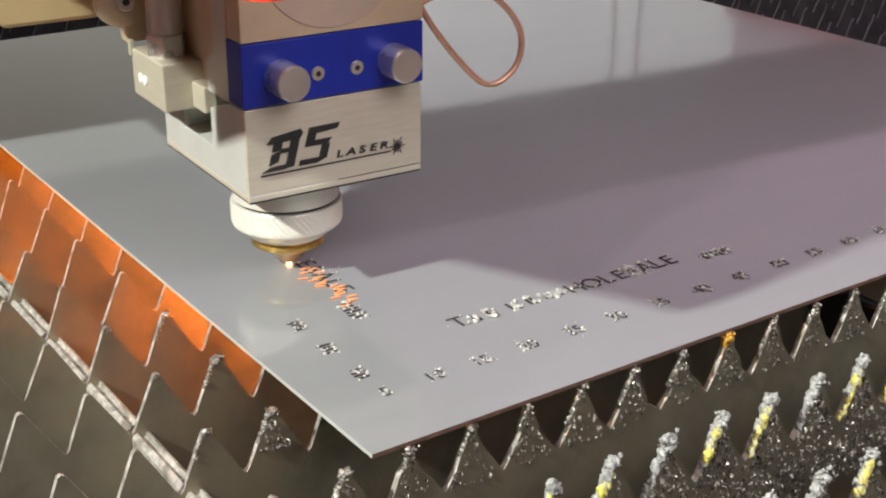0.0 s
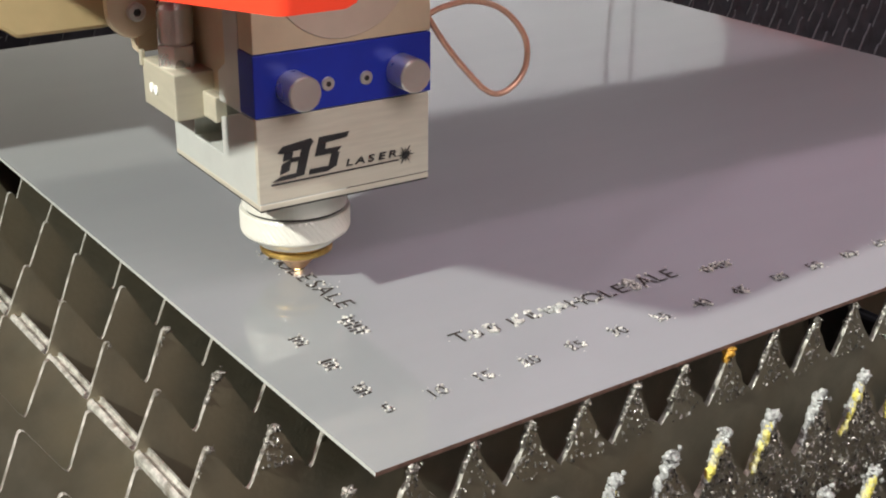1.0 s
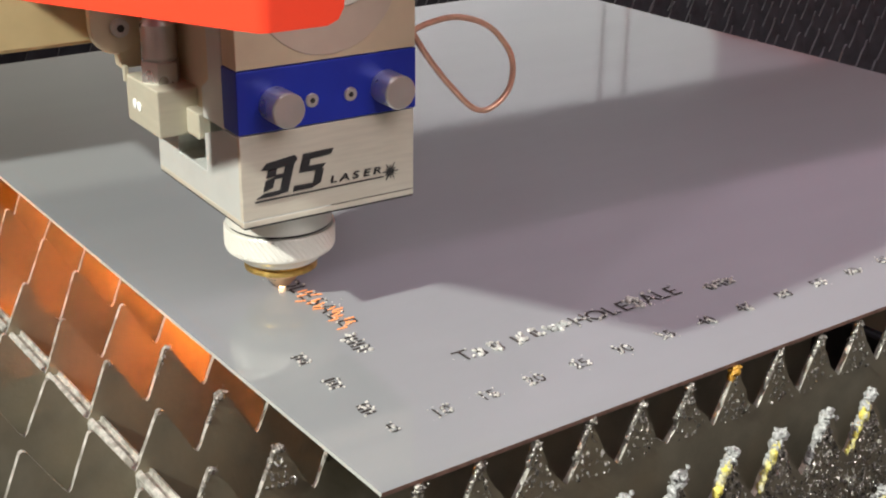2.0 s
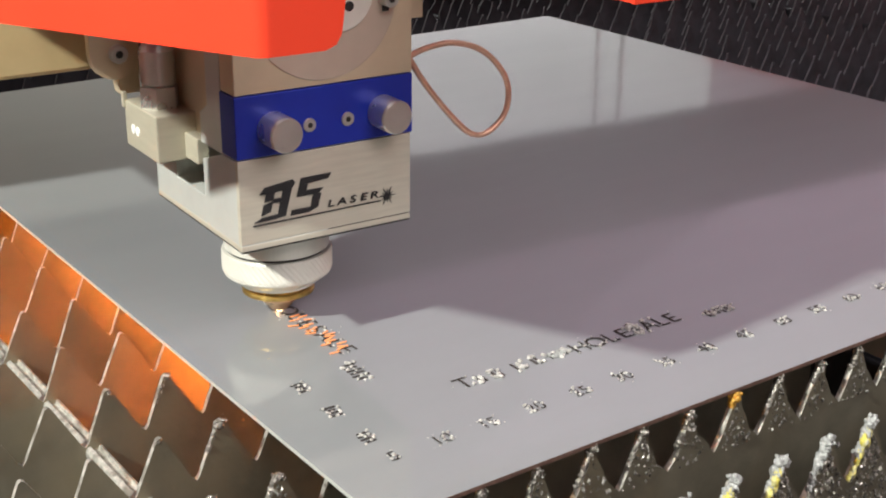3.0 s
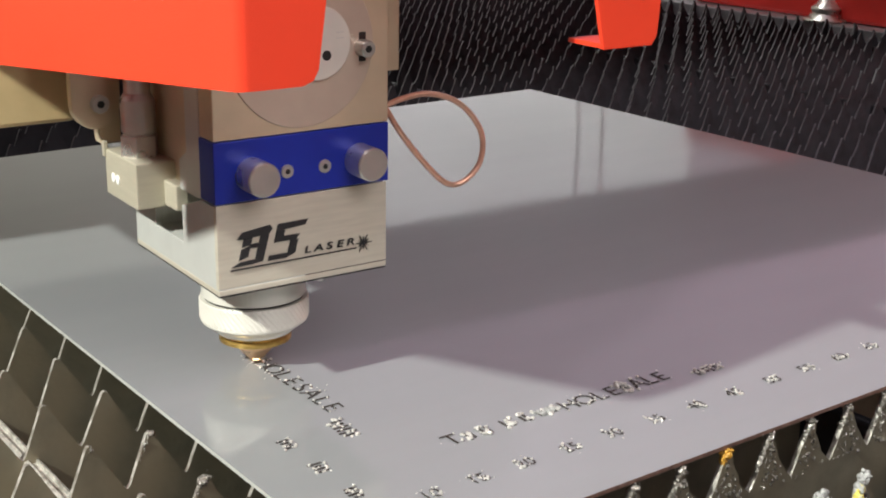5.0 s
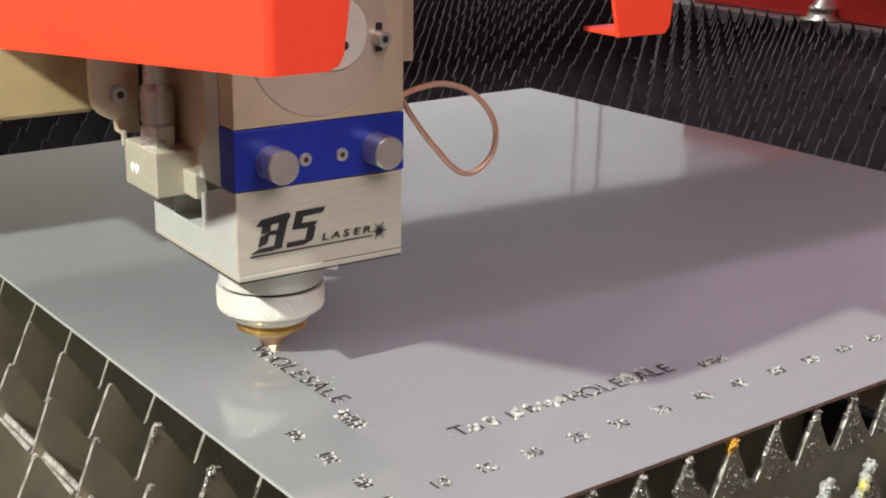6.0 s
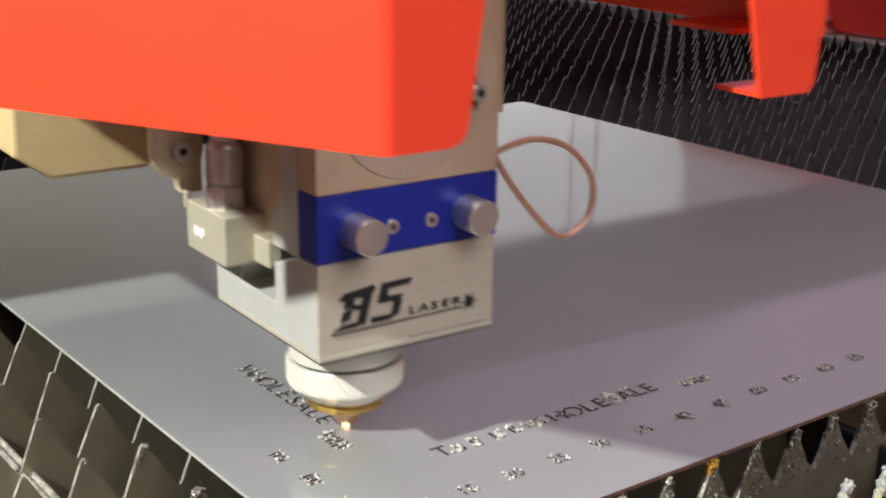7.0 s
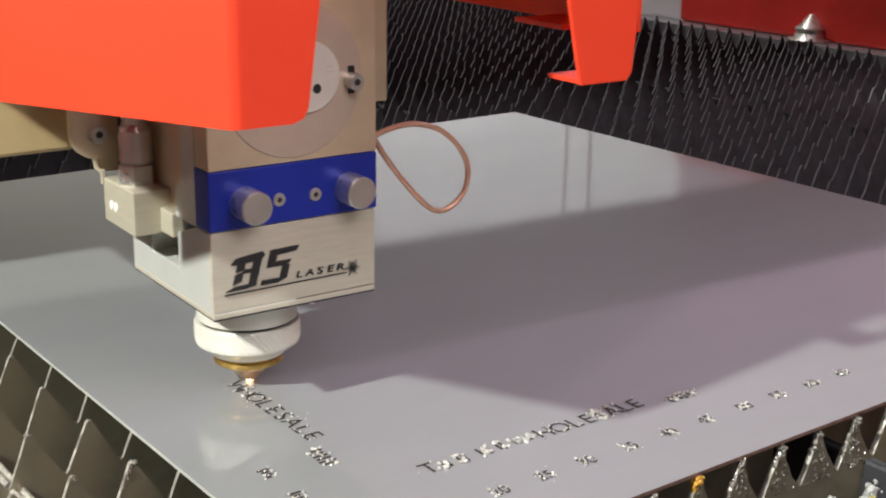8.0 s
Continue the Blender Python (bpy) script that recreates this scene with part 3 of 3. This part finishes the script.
def cutting_head():
    h = empty("laser_cutting_head", "pale metal laser cutting head with blue band and copper nozzle", "cutting head")
    # lower block with its recess in the side
    prof = [(-0.049, 0.056), (0.043, 0.056), (0.043, 0.0828), (0.0185, 0.0828), (0.0185, 0.0695), (-0.0128, 0.0695), (-0.0128, 0.0865), (-0.034, 0.0935), (-0.049, 0.0935)]
    part("lower_block", prism(prof, "x", -0.0415, 0.0, 0.0005), M_ALU_SIDE, h)
    part("lower_block", box(0.0001, 0.0415, -0.047, 0.043, 0.056, 0.0935, 0.0005), M_ALU_SIDE, h)
    part("front_plate", box(-0.0417, 0.0417, -0.0491, -0.0465, 0.0572, 0.0942, 0.0004), M_ALU, h, "brushed pale front plate")
    part("gasket", box(-0.0411, 0.0411, -0.0487, 0.0425, 0.0561, 0.0573, 0.0002), M_DARK, h, "thin dark gasket")
    part("base_plate", box(-0.0416, 0.0416, -0.0492, 0.0428, 0.0543, 0.0568, 0.0004), M_ALU, h, "pale base plate")
    part("gasket", box(-0.0413, 0.0413, -0.0489, 0.0425, 0.0535, 0.0544, 0.0002), M_DARK, h, "thin dark gasket")
    logo(h)
    # the blue band with knobs and screws
    band = part("band", box(-0.0422, 0.0424, -0.0498, -0.035, 0.0948, 0.1213, 0.0006), M_BLUE, h, "blue anodised band")
    for x in (-0.0252, 0.0272):
        part("knob", cylinder_along_y(0.0074, -0.0625, -0.049, x, 0.1062), M_STEEL, band, "turned steel knob", False)
    for x in (-0.0085, 0.0098):
        bm = cylinder_along_y(0.003, -0.0508, -0.049, x, 0.1054, 24, 0.0004)
        part("screw", bm, M_STEEL, band, "small steel screw")
        part("screw_socket", cylinder_along_y(0.0013, -0.0509, -0.0505, x, 0.1054, 6, 0.0001), M_DARK, band)
    part("body", box(-0.038, 0.0405, -0.0352, 0.04, 0.0936, 0.30, 0.001), M_BEIGE, h, "champagne coloured body")
    part("side_plate", prism([(-0.0345, 0.0936), (-0.012, 0.0936), (-0.012, 0.107), (-0.020, 0.112), (-0.020, 0.18), (-0.0345, 0.18)], "x", -0.0415, -0.0379, 0.0005), M_ALU_SIDE, h)
    # upper plate with the round dial
    up = part("upper_plate", box(-0.0417, 0.0425, -0.0492, -0.0355, 0.1216, 0.30, 0.0006), M_BEIGE, h, "champagne brushed plate")
    part("ring", cylinder_along_y(0.0345, -0.0498, -0.0488, 0, 0.158, 64, 0.0003), M_RING, up, "rosy grey machined ring")
    part("dial", cylinder_along_y(0.0158, -0.0514, -0.0495, 0.0067, 0.159, 64, 0.0004), M_COLLAR, up, "pale dial disc")
    part("dial_hole", cylinder_along_y(0.0022, -0.0516, -0.0505, 0.0107, 0.1536, 18, 0.0001), M_DARK, up)
    for z in (0.1605, 0.163):
        part("dial_mark", box(0.0155, 0.019, -0.0516, -0.0513, z, z + 0.0003), M_STEEL, up)
    part("slot", box(0.0274, 0.0308, -0.0501, -0.0494, 0.1495, 0.1622, 0.0004), M_DARK, up, "dark adjusting slot")
    part("lock_screw", cylinder_along_y(0.0036, -0.056, -0.0493, 0.0287, 0.1556, 24, 0.0005), M_STEEL, up, "steel socket screw")
    part("screw_socket", cylinder_along_y(0.0017, -0.0562, -0.0557, 0.0287, 0.1556, 6, 0.0001), M_DARK, up)
    part("rear_plate", box(0.03, 0.0655, -0.022, -0.006, 0.1385, 0.30, 0.0006), M_BEIGE, h, "champagne side plate")
    # nozzle
    part("collar", lathe([(0.0243, 0.0352), (0.0247, 0.0356), (0.0247, 0.0556)], 64), M_COLLAR, h, "pale smooth collar", False, m=pose(-0.0017, 0, 0))
    # white tab added in place of a bright patch beside the collar
    part("bright_patch_tab", prism([(0.018, 0.0385), (0.034, 0.0375), (0.0425, 0.0315), (0.041, 0.029), (0.030, 0.0325), (0.018, 0.033)], "y", 0.010, 0.014, 0.0008), M_WHITE, h, "white tab for the bright patch beside the collar")
    part("groove", lathe([(0.0236, 0.0335), (0.0236, 0.0354)], 64), M_DARK, h, m=pose(-0.0017, 0, 0))
    part("locking_ring", merged(lathe([(0.0172, 0.0165), (0.0186, 0.0169), (0.0196, 0.0185), (0.0236, 0.0212), (0.0253, 0.0226), (0.0257, 0.0236)], 72), knurled(0.0258, 0.0236, 0.0340, 240)), M_COLLAR, h, "pale knurled locking ring", m=pose(-0.0017, 0, 0))
    part("nozzle_flange", lathe([(0.0150, 0.0112), (0.0172, 0.0122), (0.0172, 0.0136), (0.0162, 0.0144)], 48), M_BRASS, h, "golden brown flange", m=pose(-0.0017, 0, 0))
    part("neck", lathe([(0.0150, 0.0142), (0.0150, 0.0172)], 40), M_BRASS, h, "dark brassy neck", m=pose(-0.0017, 0, 0))
    part("nozzle", lathe([(0.0022, 0.0016), (0.0042, 0.0022), (0.009, 0.0078), (0.0145, 0.0113)], 40), M_COPPER, h, "copper nozzle tip", True, m=pose(-0.0017, 0, 0))
    # sensor box with its connector at the side
    sb = part("sensor_box", box(-0.0565, -0.0355, 0.001, 0.0385, 0.0825, 0.1035, 0.0008), M_SENSOR, h, "pale sensor box")
    part("sensor_foot", box(-0.0435, -0.0378, -0.012, 0.002, 0.0835, 0.095, 0.0006), M_SENSOR, sb)
    part("sensor_lip", box(-0.0575, -0.0555, 0.0365, 0.0392, 0.1, 0.107, 0.0003), M_SENSOR, sb)
    for v in (0.0232, 0.0285):
        part("white_dot", lathe([(0.0022, 0), (0.0022, 0.0006)], 20, None, Matrix.Translation((-0.0563, v, 0.0918)) @ Matrix.Rotation(radians(-90), 4, "Y")), M_WHITE, sb, "white dot")
    con = part("connector", lathe([(0.0088, 0.1035), (0.0088, 0.1125), (0.0082, 0.113)], 6, None, Matrix.Translation((-0.047, 0.019, 0))), M_STEEL, h, "steel cable connector")
    part("connector_barrel", lathe([(0.0068, 0.113), (0.0078, 0.1145), (0.0078, 0.129), (0.0066, 0.131), (0.0058, 0.132), (0.0058, 0.165)], 32, None, Matrix.Translation((-0.047, 0.019, 0))), M_STEEL, con)
    # hinge ear and the cream drive housing behind
    ear = [(0.0442, 0.1040), (0.052, 0.1045), (0.056, 0.118), (0.0605, 0.1245), (0.0605, 0.19), (0.0442, 0.19)]
    part("bracket", prism(ear, "x", -0.056, -0.046, 0.0008), M_BEIGE, h, "champagne bracket")
    e2 = [(-0.0590 + 0.0115 * math.cos(radians(a)), 0.1240 + 0.0115 * math.sin(radians(a))) for a in range(180, 361, 15)] + [(-0.0475, 0.19), (-0.0705, 0.19)]
    part("hinge_ear", prism(e2, "y", 0.0385, 0.0435, 0.0006), M_BEIGE, h, "rounded champagne hinge ear")
    part("hinge_bolt", cylinder_along_y(0.0042, 0.0352, 0.0386, -0.0580, 0.1245, 24, 0.0005), M_STEEL, h, "steel hinge bolt")
    part("bolt_socket", cylinder_along_y(0.0019, 0.0350, 0.0354, -0.0580, 0.1245, 6, 0.0001), M_DARK, h)
    hs = [(-0.117, 0.121), (-0.101, 0.1095), (-0.058, 0.1095), (-0.05, 0.119), (-0.05, 0.19), (-0.115, 0.19)]
    part("drive_housing", prism(hs, "y", 0.075, 0.135, 0.002), M_CREAM, h, "cream drive housing")
    part("drive_end", prism([(0.14, 0.124), (0.2, 0.124), (0.2, 0.19), (0.14, 0.19)], "x", -0.128, -0.1, 0.003), M_CREAM, h)
    # the loop of copper wire
    pts = []
    ctrl = [(0.0425, -0.046, 0.1275), (0.0522, -0.046, 0.1303), (0.0662, -0.047, 0.1313), (0.0822, -0.048, 0.1253), (0.0937, -0.049, 0.1113), (0.0937, -0.049, 0.0968), (0.0842, -0.049, 0.0883), (0.0737, -0.049, 0.0893), (0.0602, -0.049, 0.1023), (0.0492, -0.048, 0.1163), (0.0425, -0.046, 0.128)]
    n = len(ctrl)
    for i in range(n - 1):
        p0, p1, p2, p3 = (Vector(ctrl[max(0, min(n - 1, i + k))]) for k in (-1, 0, 1, 2))
        for s in range(6):
            u = s / 6
            pts.append(0.5 * (2 * p1 + (p2 - p0) * u + (2 * p0 - 5 * p1 + 4 * p2 - p3) * u * u + (3 * p1 - p0 - 3 * p2 + p3) * u ** 3))
    pts.append(Vector(ctrl[-1]))
    part("wire_loop", tube(pts, 0.00135), M_WIRE, h, "loop of copper coloured wire", True)
    part("spark_point", lathe([(0.0004, 0.0002), (0.0016, 0.0006), (0.0012, 0.0024), (0.0003, 0.003)], 12), M_SPARK_HOT, h, "glowing spot under the nozzle", m=pose(-0.0017, 0, 0))
    cover(h)
    carriage(h)
    return h


def cover(h):
    """The orange-red sheet metal cover, open at the front."""
    c = part("cover", shell(fold((-0.0764, -0.1702), (-0.0865, -0.1702), (-0.1560, -0.0443), 0.0035), 0.1665, 0.40, 0.002), M_RED, h, "glossy orange-red cover")
    part("cover_front", prism([(-0.0764, 0.1665), (-0.0645, 0.1665), (-0.0605, 0.1680), (-0.0585, 0.1715), (-0.0525, 0.215), (-0.036, 0.32), (-0.036, 0.40), (-0.0764, 0.40)], "y", -0.1702, -0.1682), M_RED, c)
    # unseen panel, added to shade the connector above the sensor box
    part("shade_side", box(-0.156, -0.154, -0.0440, 0.16, 0.19, 0.40, 0.0004), M_RED, c)
    part("cover_post", prism([(0.0612, 0.1685), (0.0850, 0.1685), (0.0875, 0.172), (0.0925, 0.24), (0.10, 0.40), (0.04, 0.40), (0.0542, 0.20)], "y", -0.1702, -0.1682, 0.0004), M_RED, c, "tapered red post of the cover")
    part("post_flange", box(0.0615, 0.0845, -0.1685, -0.149, 0.1687, 0.1705, 0.0003), M_RED, c)
    part("side_wall", prism([(-0.1685, 0.187), (-0.06, 0.187), (0.06, 0.187), (0.06, 0.40), (-0.1685, 0.40)], "x", 0.0905, 0.0925, 0.0004), M_RED, c)
    part("side_flange", box(0.068, 0.0905, -0.149, -0.118, 0.187, 0.189, 0.0003), M_RED, c)
    part("cover_top", prism([(-0.0865, -0.17), (0.1, -0.17), (0.1, 0.06), (-0.156, 0.06), (-0.156, -0.0443)], "z", 0.4, 0.402, 0.0003), M_RED, c)


def fold(a, c, b, r):
    """The way from a over the corner c to b, the corner rounded."""
    a, b, c = Vector(a), Vector(b), Vector(c)
    p, q = c + (a - c).normalized() * r, c + (b - c).normalized() * r
    bend = [p * (1 - u) ** 2 + c * 2 * u * (1 - u) + q * u * u for u in (i / 8 for i in range(9))]
    return [tuple(v) for v in [a] + bend + [b]]


def shell(path, z0, z1, t):
    """An upright bent sheet along a path; the bends are slightly rounded."""
    bm = bmesh.new()
    pts = [Vector(p) for p in path]
    rows = []
    for i, p in enumerate(pts):
        a = (pts[i] - pts[i - 1]).normalized() if i else (pts[1] - pts[0]).normalized()
        b = (pts[i + 1] - pts[i]).normalized() if i < len(pts) - 1 else a
        nrm = Vector((a.y + b.y, -a.x - b.x)).normalized()
        q = p + nrm * t
        rows.append([bm.verts.new((p.x, p.y, z0)), bm.verts.new((p.x, p.y, z1)), bm.verts.new((q.x, q.y, z1)), bm.verts.new((q.x, q.y, z0))])
    for r, s in zip(rows, rows[1:]):
        for k in range(4):
            bm.faces.new((r[k], s[k], s[(k + 1) % 4], r[(k + 1) % 4]))
    bm.faces.new(rows[0])
    bm.faces.new(list(reversed(rows[-1])))
    bmesh.ops.recalc_face_normals(bm, faces=bm.faces)
    return bm


def carriage(h):
    part("carriage_plate", box(-0.06, 0.075, 0.14, 0.1855, 0.17, 0.5, 0.002), M_DARK, h, "black carriage plate")
    part("carriage_arm", box(-0.05, 0.05, 0.1857, 0.352, 0.3, 0.5, 0.002), M_DARK, h, "black carriage arm")
    part("carriage_block", box(-0.1, 0.06, 0.0405, 0.14, 0.2, 0.5, 0.002), M_BEIGE, h, "champagne carriage block")


head = cutting_head()


def gantry():
    g = empty("gantry_beam", "painted steel gantry beam across the cutting bed", "gantry beam")
    # beam stays out of view; mauve and height are set for its reflection
    part("beam", box(-0.75, 1.9, 0.372, 0.66, 0.168, 1.0, 0.004), M_MAUVE, g)
    # added panel whose mauve tints what the sheet reflects
    part("tint_panel", box(-0.75, 1.9, 0.367, 0.3718, 0.17, 0.996, 0.0008), M_TINT_PANEL, g, "mauve panel tinting the sheet's reflection")
    part("rail", box(-0.75, 1.75, 0.353, 0.3672, 0.4, 0.43, 0.001), M_STEEL, g, "bright linear rail")
    # added out of view to cast the shadow edge across the sheet's left
    part("shadow_box", box(-0.75, -0.045, 0.165, 0.3665, 0.2, 0.62, 0.004), M_MAUVE, g, "unseen box casting the shadow edge on the sheet")
    for x in (-0.72, 1.74):
        part("beam_foot", box(x, x + 0.12, 0.38, 0.6, -0.011 if x > 0 else -0.04, 0.17, 0.003), M_RED_DARK, g)
    return g


gantry_beam = gantry()


# ---------------------------------------------------------------- sparks
def spark_fan(name, label, way, length, spread, count, drop, seed, width=0.00035, core=0.0):
    rng = random.Random(seed)
    bm = bmesh.new()
    for _ in range(count):
        a = way + rng.gauss(0, spread)
        s = rng.random() ** 1.6 * length
        l = rng.uniform(0.012, 0.07)
        k = rng.gauss(drop, 0.02)
        p, q = s, s + l
        d = Vector((math.cos(a), math.sin(a), k))
        tube([d * p, d * q], width * rng.uniform(0.5, 1.2), 4, bm)
    if core:
        n = len(bm.faces)
        lumps(bm, rng, (-0.002, 0.001, 0), (0.001, 0.001, 0.0005), core, 3)
        bm.faces.ensure_lookup_table()
        for f in bm.faces[n:]:
            f.material_index = 1
    return tagged(part(name, bm, (M_SPARK, M_SPARK_HOT)), label, "sparks", kind="stuff")


def spark_trails(name, label, trails, width):
    """Long curved streaks: degrees, start, end, rise and sag of each."""
    bm = bmesh.new()
    for deg, s0, s1, rise, sag in trails:
        d = Vector((math.cos(radians(deg)), math.sin(radians(deg)), 0))
        pts = []
        for i in range(13):
            q = s0 + (s1 - s0) * i / 12
            pts.append(d * q + Vector((0, 0, rise * q - sag * q * q)))
        tube(pts, width, 5, bm)
    return tagged(part(name, bm, M_STREAK), label, "sparks", kind="stuff")


def melt_glow():
    rng = random.Random(21)
    bm = bmesh.new()
    # the spray is stretched into the far bays to light their slats
    for x, y, n in ((0.05, -0.09, 8), (0.03, -0.05, 8), (-0.004, -0.01, 14), (-0.004, 0.03, 15), (-0.004, 0.085, 24), (-0.004, 0.13, 30), (-0.004, 0.18, 36), (-0.004, 0.23, 40), (-0.006, 0.29, 40)):
        for _ in range(n):
            # low hidden bits, added to spread orange light up the slat faces
            if y > 0.08 and _ % 4 == 1:
                bits(bm, rng, (rng.uniform(-0.04, 0.0) - 0.055, y + rng.gauss(0, 0.012), rng.uniform(-0.085, -0.06)), (0, 0, 0), 0.0026, 1)
                continue
            c = (x + 0.006 + max(-0.012, min(0.03, rng.gauss(0, 0.012))), y + rng.gauss(0, 0.009), rng.uniform(-0.06, -0.018))
            bits(bm, rng, c, (0, 0, 0), 0.0022, 1)
    for _ in range(24):
        a, e = rng.uniform(0, 6.28), rng.uniform(0.5, 1.2)
        d = Vector((math.cos(a) * math.cos(e), math.sin(a) * math.cos(e), -math.sin(e)))
        tube([d * 0.012, d * rng.uniform(0.03, 0.06)], 0.0004, 4, bm)
    n = len(bm.faces)
    # glowing strips on the letters, for melt light shining up through the cuts
    for i in range(20):
        x, y = rng.uniform(-0.004, 0.006), -0.011 - 0.0024 * i + rng.uniform(-0.001, 0.001)
        own = box(-0.0025, 0.0025, -0.0005, 0.0005, 0.0005, 0.0007)
        own.transform(pose(x, y, 0, 0, 0, rng.choice((0, 0, 90, 20, -20))))
        merged(bm, own)
    bm.faces.ensure_lookup_table()
    for f in bm.faces[n:]:
        f.material_index = 1
    return tagged(part("melt_spray", bm, (M_GLOW, M_GLOW_THROUGH)), "glowing orange spray of melt with hidden bits lighting the slats", "sparks", kind="stuff")


glow = melt_glow()
fan_left = spark_fan("spark_fan", "orange fan of sparks skimming over the sheet", radians(127), 0.34, 0.2, 330, 0.0, 3, 0.00012, 0.003)
fan_right = spark_trails("spark_streak", "long bright streaks of sparks over the sheet", [(-35.5, 0.01, 0.5, 0.01, 0), (-41, 0.15, 0.5, 0.01, 0), (-46, 0.02, 0.19, 0.01, 0)], 0.0003)
fan_flat = spark_trails("spark_streak", "thin curved streaks of sparks over the sheet", [
    (-3, 0.03, 0.225, 0.02, 0.0), (-19, 0.02, 0.125, 0.09, 0.35), (-13, 0.01, 0.072, 0.12, 0.9), (-39, 0.03, 0.187, 0.05, 0.2), (-38, 0.01, 0.1, 0.12, 1.0),
    (-30, 0.015, 0.125, 0.08, 0.4), (-24, 0.01, 0.05, 0.2, 2.6), (-36, 0.008, 0.055, 0.15, 2.0), (-10, 0.008, 0.045, 0.25, 3.5), (-46, 0.008, 0.05, 0.1, 1.2)], 0.00007)
fan_low = spark_trails("spark_streak", "bright thin spark trails beside the sheet", [(208, 0.105, 0.171, 0, 0), (199, 0.145, 0.2, 0, 0), (201.5, 0.15, 0.2, 0, 0)], 0.00022)

# where the nozzle stands: seconds, x, y
NOZZLE = [
    (0, 0.0575, 0.1670), (0.2, 0.0550, 0.1708), (0.5, 0.0600, 0.1755), (1, 0.0648, 0.1725), (1.5, 0.0610, 0.1754),
    (2.8, 0.0575, 0.1800), (3, 0.0599, 0.1817), (3.5, 0.0604, 0.1879), (4, 0.0560, 0.1936), (4.5, 0.0628, 0.1934),
    (5.8, 0.0618, 0.1985), (6, 0.0703, 0.1990), (6.5, 0.0720, 0.2020), (6.7, 0.0656, 0.1843), (6.8, 0.0680, 0.1614), (6.9, 0.0671, 0.1440),
    (7, 0.0685, 0.1170), (7.1, 0.0639, 0.1106), (7.2, 0.0531, 0.1116), (7.3, 0.0446, 0.1165), (7.4, 0.0450, 0.1310),
    (7.5, 0.0495, 0.1660), (7.6, 0.0532, 0.1850), (7.7, 0.0501, 0.1941), (7.8, 0.0581, 0.2043), (8, 0.0718, 0.2009),
]
# when melt sprays below the sheet: start and end in seconds
SPRAYS = [(0.0, 0.04), (0.32, 0.82), (1.13, 3.34), (3.46, 3.54), (3.68, 4.75)]


def nozzle_at(t):
    for (t0, x0, y0), (t1, x1, y1) in zip(NOZZLE, NOZZLE[1:]):
        if t <= t1:
            f = (t - t0) / (t1 - t0)
            return x0 + f * (x1 - x0), y0 + f * (y1 - y0)
    return NOZZLE[-1][1:]


def burst(thing, on, seconds, deg=0.0, z=0.0, rest=(0, 0, -2.5)):
    """The sparks shoot up to the nozzle for a while and fall away below the bed."""
    rows = []
    for a, b in on:
        for t, up in ((a - 0.034, 0), (a, 1), (b, 1), (b + 0.034, 0)):
            if 0 <= t <= seconds:
                x, y = nozzle_at(t)
                rows.append((t, pose(x, y, z, 0, 0, deg) if up else pose(x + rest[0], y + rest[1], z + rest[2], 0, 0, deg)))
    if rows[0][0] > 0:
        rows.insert(0, (0.0, rows[0][1]))
    rows.append((seconds, rows[-1][1]))
    walk(thing, rows)


def motions():
    walk(head, [(t, pose(x + 0.0017, y, 0, 0, 0, MT)) for t, x, y in NOZZLE])
    walk(gantry_beam, [(t, pose(0, y, 0, 0, 0, -3.8)) for t, x, y in NOZZLE])
    burst(glow, SPRAYS, 8.0)
    burst(fan_left, [(3.47, 3.53)], 8.0, 0, 0.004, (-0.4, 0.1, -2.5))
    burst(fan_flat, [(3.97, 4.03)], 8.0, 0, 0.004)
    burst(fan_low, [(0.47, 0.53)], 8.0, 0, 0.003)
    burst(fan_right, [(2.77, 2.83)], 8.0, 0, 0.004)


motions()
